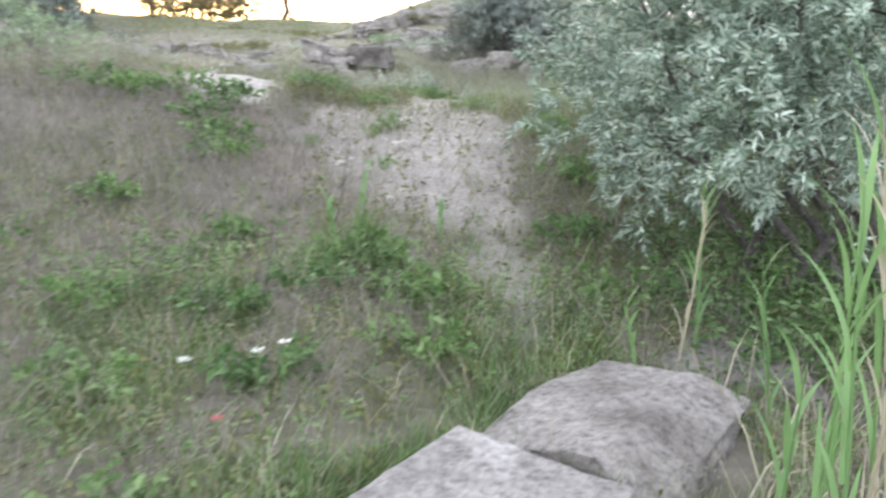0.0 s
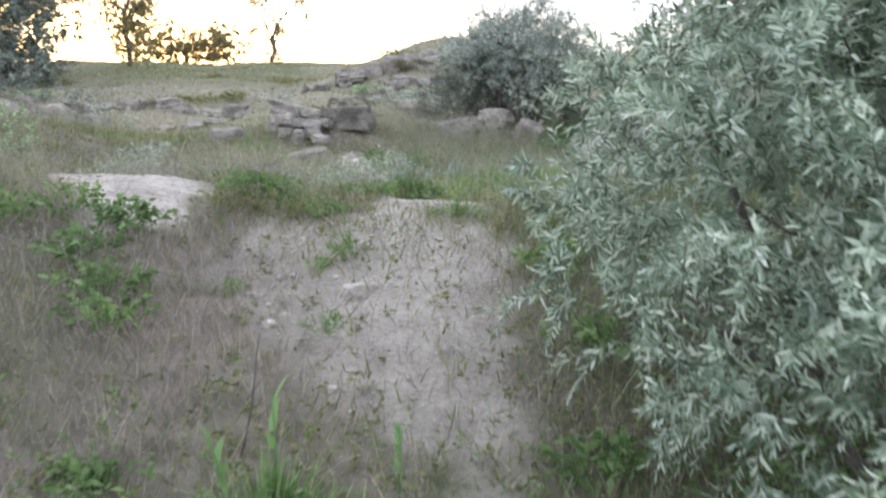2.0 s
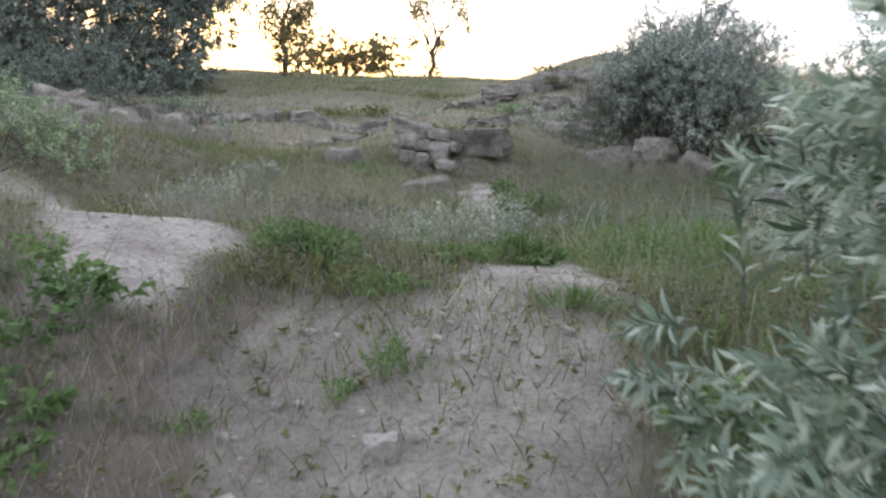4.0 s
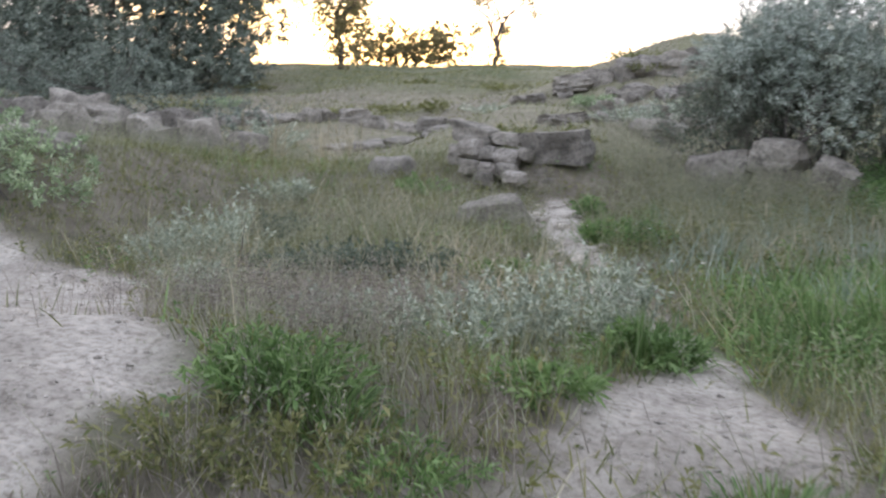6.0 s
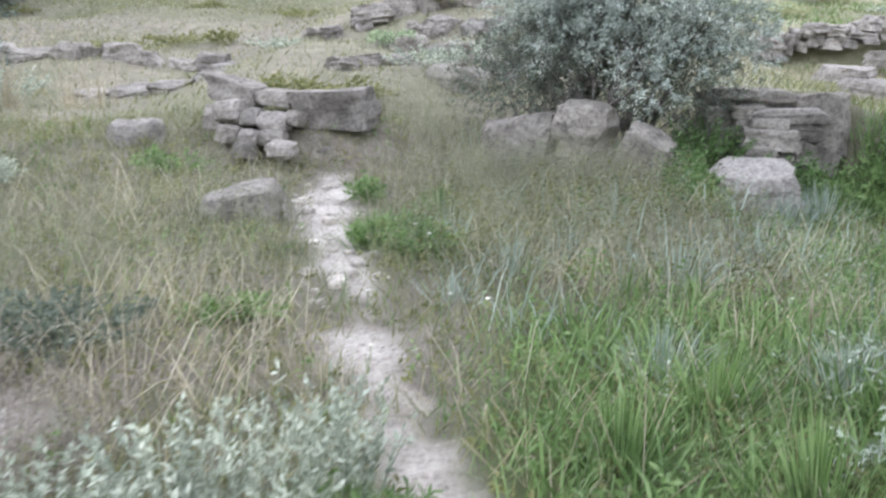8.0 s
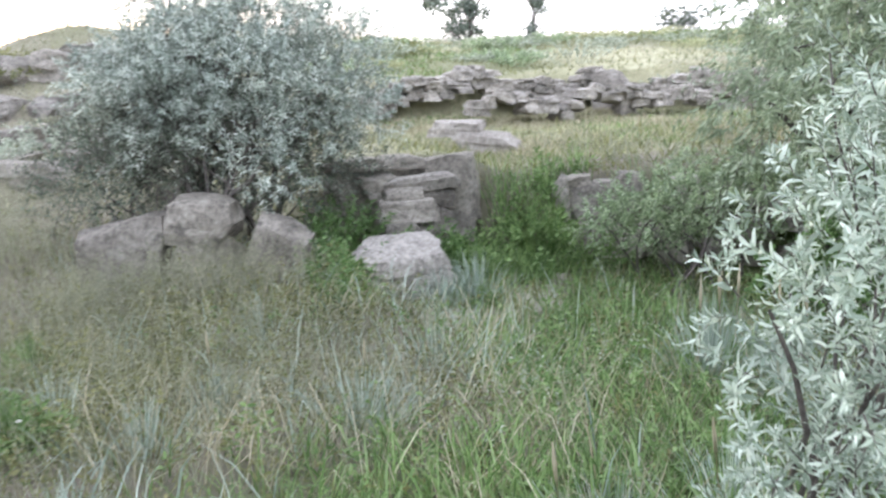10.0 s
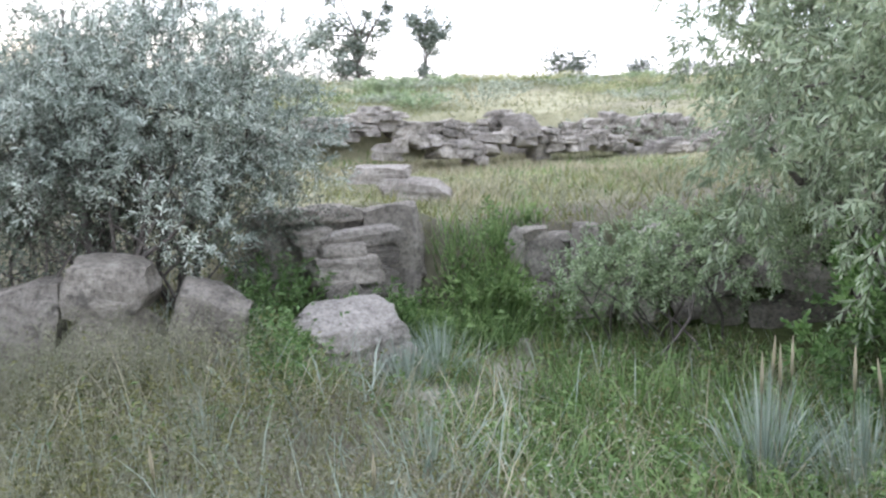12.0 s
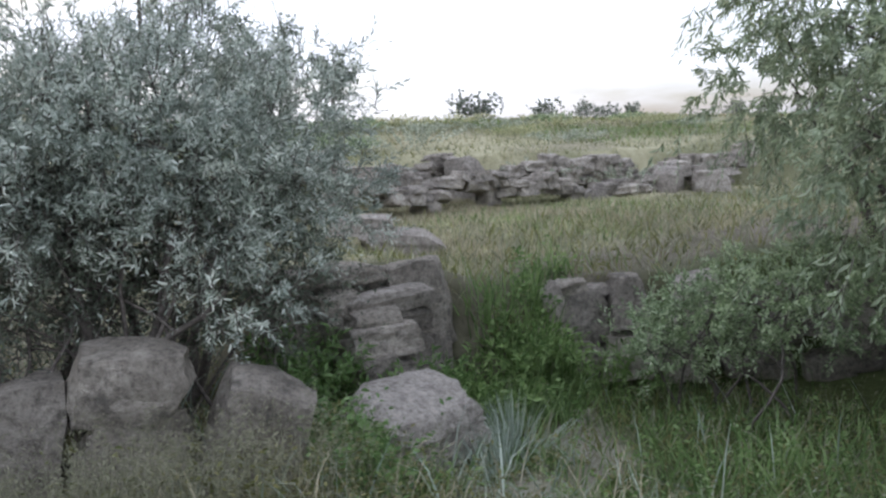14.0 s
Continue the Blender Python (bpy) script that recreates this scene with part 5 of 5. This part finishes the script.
for k, (x, y, r, h) in enumerate(((-0.2, 11.5, 0.14, 0.16), (0.12, 11.3, 0.2, 0.2), (-0.05, 11.7, 0.14, 0.16), (-0.4, 12.5, 0.12, 0.2), (-2.0, 13.0, 0.26, 0.2), (-0.7, 10.2, 0.2, 0.1), (2.2, 13.75, 0.3, 0.5), (2.05, 13.6, 0.26, 0.44), (2.42, 13.85, 0.24, 0.4), (2.72, 13.5, 0.24, 0.44), (2.98, 13.6, 0.22, 0.46), (2.5, 13.5, 0.22, 0.44), (3.25, 13.7, 0.24, 0.36), (3.7, 13.55, 0.3, 0.3), (4.05, 13.3, 0.3, 0.4), (3.35, 13.45, 0.24, 0.3), (3.6, 13.6, 0.26, 0.26), (1.98, 12.95, 0.12, 0.2), (3.0, 13.5, 0.2, 0.3))):
    clump("green_plant", (x, y), r, h, M_GREEN if k < 6 or k > 11 else M_SHRUB, "dense green plant in the meadow", "wild plant", 690 + k, 40, 18, 0.06, 0.22, 0.15, 0.9, GREENS)
WEEDS = "leafy weeds on the bank"
for k, (x, y, r, h) in enumerate(((-1.25, 5.5, 0.24, 0.22), (-1.1, 5.2, 0.2, 0.2), (-1.0, 4.95, 0.2, 0.18), (-1.2, 5.9, 0.2, 0.2), (-1.5, 6.0, 0.26, 0.22), (-1.9, 5.9, 0.24, 0.2), (-2.3, 6.1, 0.3, 0.2), (-1.5, 4.2, 0.14, 0.16), (-0.7, 3.9, 0.1, 0.16), (-0.2, 3.3, 0.2, 0.16), (0.1, 3.6, 0.16, 0.2), (0.3, 3.2, 0.2, 0.18), (-0.5, 3.0, 0.2, 0.16), (-1.2, 3.0, 0.2, 0.2), (-0.9, 2.3, 0.22, 0.16), (-0.2, 2.4, 0.2, 0.14), (0.35, 2.6, 0.2, 0.2), (-1.7, 2.2, 0.3, 0.2), (-1.3, 1.6, 0.24, 0.2), (-0.5, 1.4, 0.24, 0.16), (1.3, 3.3, 0.24, 0.24), (1.15, 4.0, 0.2, 0.2), (1.3, 4.8, 0.24, 0.2), (1.15, 5.6, 0.2, 0.2), (-2.0, 3.6, 0.24, 0.2))):
    clump("leafy_weed", (x, y), r, h, M_GREEN if k % 3 else M_SHRUB, "green broad-leaved weed among dry grass", "wild plant", 720 + k, 20, 12, 0.06, 0.45, 0.25, 0.9, WEEDS)
for k, (x, y, r, h) in enumerate(((-1.5, 9.5, 0.36, 0.24), (-1.2, 9.6, 0.3, 0.22), (-1.8, 9.5, 0.28, 0.2), (-2.8, 11.2, 0.4, 0.24))):
    clump("blue_green_plant", (x, y), r, h, M_DARKTREE, "dusky blue-green low bush in the meadow", "wild plant", 760 + k, 60, 20, 0.05, 0.25, 0.1, 0.9)


def tussock(name, at, height, radius, mat, label, seed, blades, width=0.006, stalks=0, group=""):
    """Long arching blades from one root, with a few upright stalks."""
    rs = NR(seed)
    root = thing(name, (at[0], at[1], gz(*at)), label, "grass tuft", group)
    blades = int(blades * 1.6)
    a = rs.uniform(0, 2 * math.pi) + rs.normal(size=blades) * 1.5
    r = rs.uniform(0.05, 1.15, blades) ** 1.3
    p = np.stack([np.cos(a) * 0.16 * r, np.sin(a) * 0.10 * r, np.full(blades, -0.01)], 1)
    t = np.stack([np.cos(a) * r * radius, np.sin(a) * r * radius, height * (1.05 - 0.75 * r * r) * rs.uniform(0.7, 1.1, blades)], 1)
    v, f = blade_arrays(p, t, width * rs.uniform(0.6, 1.2, blades), rs, 0.8 * r)
    tagged(part("blade_tuft", mesh_from("blade_tuft", v, f, mat), root), kind="stuff")
    for k in range(stalks):
        q = (rs.uniform(-0.15, 0.15), rs.uniform(-0.15, 0.15), -0.02)
        e = (q[0] + rs.uniform(-0.08, 0.08), q[1] + rs.uniform(-0.08, 0.08), height * rs.uniform(1.15, 1.4))
        m1 = tuple(q[i] + (e[i] - q[i]) * 0.72 for i in range(3))
        tv, tf = tube_arrays([[(q, 0.003), (m1, 0.0025), (m1, 0.006), (tuple(q[i] + (e[i] - q[i]) * 0.86 for i in range(3)), 0.008), (e, 0.002)]])
        part("stalk", mesh_from("stalk", tv, tf, M_STRAW, True), root, "pale seed stalk")
    return root


LYME = "tufts of lyme grass"
for k, (x, y, h, r, n, s) in enumerate(((3.22, 10.8, 0.48, 0.38, 150, 4), (3.5, 10.55, 0.45, 0.36, 120, 2), (2.92, 12.95, 0.34, 0.36, 130, 0), (2.6, 12.75, 0.3, 0.3, 90, 0), (1.9, 9.5, 0.34, 0.3, 60, 1), (2.4, 9.6, 0.36, 0.3, 70, 1), (1.2, 9.6, 0.3, 0.3, 60, 0), (0.6, 11.0, 0.3, 0.3, 60, 0), (0.95, 11.4, 0.3, 0.3, 60, 1), (1.5, 10.9, 0.32, 0.34, 80, 1), (0.25, 11.6, 0.26, 0.3, 50, 0), (2.1, 11.6, 0.3, 0.3, 60, 0), (1.3, 12.1, 0.3, 0.3, 60, 0), (0.3, 10.6, 0.2, 0.2, 40, 0))):
    tussock("lyme_grass", (x, y), h, r, M_BLUE, "pale blue-green tuft of arching lyme grass", 800 + k, n, 0.0055, s, LYME)


def reed(at, height, seed, lean=(0.0, 0.0), group="reeds beside the slabs", leaves=8, wide=0.0105):
    """A reed: one stem and long ribbon leaves, each bent along its length."""
    rs = NR(seed)
    dry = seed % 4 == 1
    skin = M_STRAW if dry else M_REED
    wide = wide * 0.55 if dry else wide
    root = thing("reed", (at[0], at[1], gz(*at)), "yellowed reed with dry pointed leaves" if dry else "fresh green reed with long pointed leaves", "reed", group)
    top = np.array([lean[0], lean[1], height])
    sv, sf = tube_arrays([[((0, 0, -0.03), 0.006), (tuple(top * 0.5 + [0.01, 0, 0]), 0.005), (tuple(top), 0.002)]])
    part("stem", mesh_from("stem", sv, sf, skin, True), root)
    for k in range(leaves):
        t = 0.18 + 0.8 * k / leaves
        a = rs.uniform(0, 2 * math.pi)
        out = np.array([math.cos(a), math.sin(a), 0])
        side = np.array([-math.sin(a), math.cos(a), 0])
        L = height * rs.uniform(0.28, 0.42)
        rise = rs.uniform(0.7, 1.0)
        V = []
        for s in range(8):
            u = s / 7
            c = top * t + out * L * (0.14 * u + 0.24 * u * u) + np.array([0, 0, L * (rise * u - 0.22 * u * u)])
            w = wide * math.sin(math.pi * min(0.15 + u * 0.85, 1)) ** 0.7 * (1 - 0.5 * u)
            V += [c - side * w + np.array([0, 0, 0.003]), c, c + side * w + np.array([0, 0, 0.003])]
        F = []
        for s in range(7):
            o = s * 3
            F += [(o, o + 1, o + 4, o + 3), (o + 1, o + 2, o + 5, o + 4)]
        part("leaf", mesh_from("leaf", np.array(V), np.array(F), skin, True), root)
    return root


for k, (x, y, h) in enumerate(((1.28, 0.75, 1.15), (1.38, 0.95, 1.25), (1.52, 0.85, 1.2), (1.20, 1.0, 0.75), (1.42, 1.25, 1.15), (1.62, 1.2, 1.3), (1.55, 1.5, 0.9), (1.34, 0.6, 0.8), (1.75, 1.6, 1.2), (1.38, 2.55, 0.75), (1.5, 2.7, 0.8), (1.62, 2.1, 0.7), (1.72, 0.9, 1.1), (1.85, 1.3, 1.2), (1.24, 2.5, 0.35))):
    reed((x, y), h, 900 + k, (0.12 * math.sin(k * 2.2), 0.1 * math.cos(k * 1.3)))
for k, (x, y, h) in enumerate(((0.02, 3.72, 0.46), (-0.08, 3.66, 0.36), (0.42, 3.9, 0.26), (0.62, 4.6, 0.22))):
    reed((x, y), h, 930 + k, (-0.1 * (k % 2), 0.0), "young reeds on the bank", 6, 0.017)

for k, (x, y, h) in enumerate(((-6.0, 16.2, 0.5), (-5.6, 16.5, 0.45), (-5.1, 16.2, 0.5), (-4.6, 16.6, 0.42), (-6.6, 16.3, 0.5), (-4.1, 16.4, 0.4))):
    tussock("dry_grass_tuft", (x, y), h, 0.26, M_STRAW, "pale dry grass tuft standing behind rocks", 860 + k, 40, 0.008, 2, "dry tufts behind the rocks")
for k, (x, y, h, r) in enumerate(((-0.64, 6.96, 0.19, 0.18), (-0.78, 7.0, 0.18, 0.16), (-0.5, 6.9, 0.14, 0.16), (0.0, 3.7, 0.30, 0.24), (-0.12, 3.62, 0.2, 0.18), (0.24, 8.12, 0.24, 0.22), (0.62, 6.72, 0.12, 0.16), (-0.2, 11.45, 0.26, 0.2), (0.1, 11.3, 0.24, 0.2), (0.15, 12.3, 0.24, 0.2), (0.98, 8.9, 0.3, 0.26), (1.5, 8.6, 0.32, 0.28), (2.0, 9.2, 0.34, 0.3), (1.35, 9.3, 0.3, 0.28))):
    tussock("green_grass_tuft", (x, y), h, r, M_GREEN, "fresh green tuft of broad grass blades", 880 + k, 110, 0.009, 0, "green tufts by the path")
rng = random.Random(71)
for k in range(46):
    x, y = rng.uniform(-12, 11), rng.uniform(15.0, 27.0)
    if x > 2 and y < 19.2:
        continue
    shade = (M_OLIVE, M_ARTEM, M_LEAFY, M_OLIVE, M_FEATHER)[k % 5]
    words = ("low olive-green tuft on the grassy hillside", "low grey wormwood tuft on the grassy hillside", "low fresh green tuft on the grassy hillside", "low olive-green tuft on the grassy hillside", "low beige grass tuft on the hillside")[k % 5]
    clump("hillside_plant", (x, y), rng.uniform(0.3, 0.7), rng.uniform(0.16, 0.30), shade, words, "wild plant", 3000 + k, 50, 14, 0.07, 0.3, 0.1, 0.95, "plants on the hillside")

for k in range(34):
    x, y = rng.uniform(3.5, 16), rng.uniform(19.2, 24.5)
    shade, words = ((M_ARTEM, "pale sage-grey plant on the slope behind the wall"), (M_LEAFY, "fresh green plant on the slope behind the wall"), (M_TURF, "yellow-green tuft on the slope behind the wall"))[k % 3]
    clump("hillside_plant", (x, y), rng.uniform(0.3, 0.8), rng.uniform(0.12, 0.24), shade, words, "wild plant", 3100 + k, 50, 14, 0.06, 0.3, 0.1, 0.95, "plants on the hillside")

# thin dead stems on the bank
for k, (x, y, h, lx) in enumerate(((-0.2, 4.09, 0.50, 0.1), (-0.38, 3.1, 0.4, 0.05), (-1.9, 9.0, 0.4, 0.03))):
    z = gz(x, y)
    rngk = random.Random(950 + k)
    tv, tf = tube_arrays([limb(rngk, (0, 0, -0.03), (lx, 0.03, h), 0.006, 0.002, 0.04, 8), limb(rngk, (lx * 0.5, 0.01, h * 0.5), (lx * 0.5 + 0.07, 0.02, h * 0.7), 0.003, 0.001, 0.02, 4)])
    ob = tagged(new("dead_stem", mesh_from("dead_stem", tv, tf, M_BARK, True)), "thin dark dead stem standing on the bank", "dead stem", "dead stems")
    ob.location = (x, y, z)

# flowers
for k, (x, y, h, m) in enumerate(((-0.34, 1.75, 0.38, 0), (-0.05, 1.87, 0.37, 0), (-0.13, 1.84, 0.35, 0), (-0.23, 1.72, 0.20, 1), (0.14, 11.2, 0.16, 0), (0.04, 11.4, 0.16, 0), (0.32, 10.3, 0.14, 0), (-0.1, 10.5, 0.1, 0), (0.5, 10.2, 0.14, 0), (0.05, 9.6, 0.1, 0))):
    rs = NR(970 + k)
    z = gz(x, y)
    root = thing("wild_flower", (x, y, z), "small white wild flower on a thin stem" if m == 0 else "small red wild flower in the weeds", "flower", "wild flowers")
    tv, tf = tube_arrays([[((0, 0, -0.02), 0.002), ((0.01, 0, h), 0.0015)]])
    part("stem", mesh_from("stem", tv, tf, M_GREEN, True), root)
    n = 12
    a = np.arange(n) * 2 * math.pi / n
    way = np.stack([np.cos(a), np.sin(a), rs.uniform(0.1, 0.7, n)], 1)
    v, f = leaf_arrays(np.tile([0.01, 0, h], (n, 1)), way, 0.026 if k < 4 else 0.016, 0.012, rs, 0.1, 0.1)
    tagged(part("blossom", mesh_from("blossom", v, f, M_PETAL if m == 0 else M_RED), root, "white petals" if m == 0 else "red petals"), kind="stuff")

# loose pebbles and clods on the bare soil
rs = NR(77)
px, py = rs.uniform(-5, 1.6, 22000), rs.uniform(3, 13.2, 22000)
ok = (bareness(px, py) > 0.38) & (rs.uniform(size=22000) < 0.9)
px, py = px[ok], py[ok]
oct_v = np.array([(1, 0, 0), (0, 1, 0), (-1, 0, 0), (0, -1, 0), (0, 0, 1), (0, 0, -1)], float)
oct_f = np.array([(0, 1, 4), (1, 2, 4), (2, 3, 4), (3, 0, 4), (1, 0, 5), (2, 1, 5), (3, 2, 5), (0, 3, 5)])
size = 0.004 + 0.014 * rs.uniform(size=len(px)) ** 3
pv = (oct_v[None] * rs.uniform(0.6, 1.2, (len(px), 6, 1)) * np.array([1.2, 1.0, 0.65])) * size[:, None, None] + np.stack([px, py, ground_height(px, py) - size * 0.05], 1)[:, None]
pf = (oct_f[None] + np.arange(len(px))[:, None, None] * 6).reshape(-1, 3)
tagged(new("pebbles", mesh_from("pebbles", pv.reshape(-1, 3), pf, M_CLOD)), "loose pebbles and clods on bare sandy soil", "pebbles", kind="stuff")

# single stones on the bare slope
rng = random.Random(61)
shapes = [rock_mesh("stone", (1, 0.85, 0.6), M_CLOD, 700 + k, 0.5, 0.08, 3, 4) for k in range(4)]
placed = 0
for _ in range(400):
    sx_, sy_ = rng.uniform(-0.6, 1.0), rng.uniform(4.3, 6.5)
    if placed >= 34 or float(bareness(np.array(sx_), np.array(sy_))) < 0.35:
        continue
    big = 0.02 + 0.05 * rng.random() ** 2
    ob = tagged(new("stone", shapes[placed % 4]), "small pale stone lying on bare sandy soil", "stone", "stones on the bare slope")
    ob.matrix_world = pose(sx_, sy_, gz(sx_, sy_) + big * 0.15, 0, 0, rng.uniform(0, 360)) @ Matrix.Diagonal((big, big, big, 1))
    placed += 1

# crumbled pale stones on the upper path
placed = 0
while placed < 44:
    py_ = rng.uniform(10.2, 13.0)
    px_ = float(np.interp(py_, (10.0, 11.2, 11.6, 12.6, 13.1), (-0.02, -0.36, -0.5, -0.72, -0.8))) + rng.uniform(-0.26, 0.26)
    big = 0.03 + 0.10 * rng.random() ** 2
    ob = tagged(new("stone", shapes[placed % 4]), "crumbled pale stone on the upper path", "stone", "stones on the upper path")
    ob.matrix_world = pose(px_, py_, gz(px_, py_) + big * 0.1, 0, 0, rng.uniform(0, 360)) @ Matrix.Diagonal((big, big, big * 0.8, 1))
    placed += 1
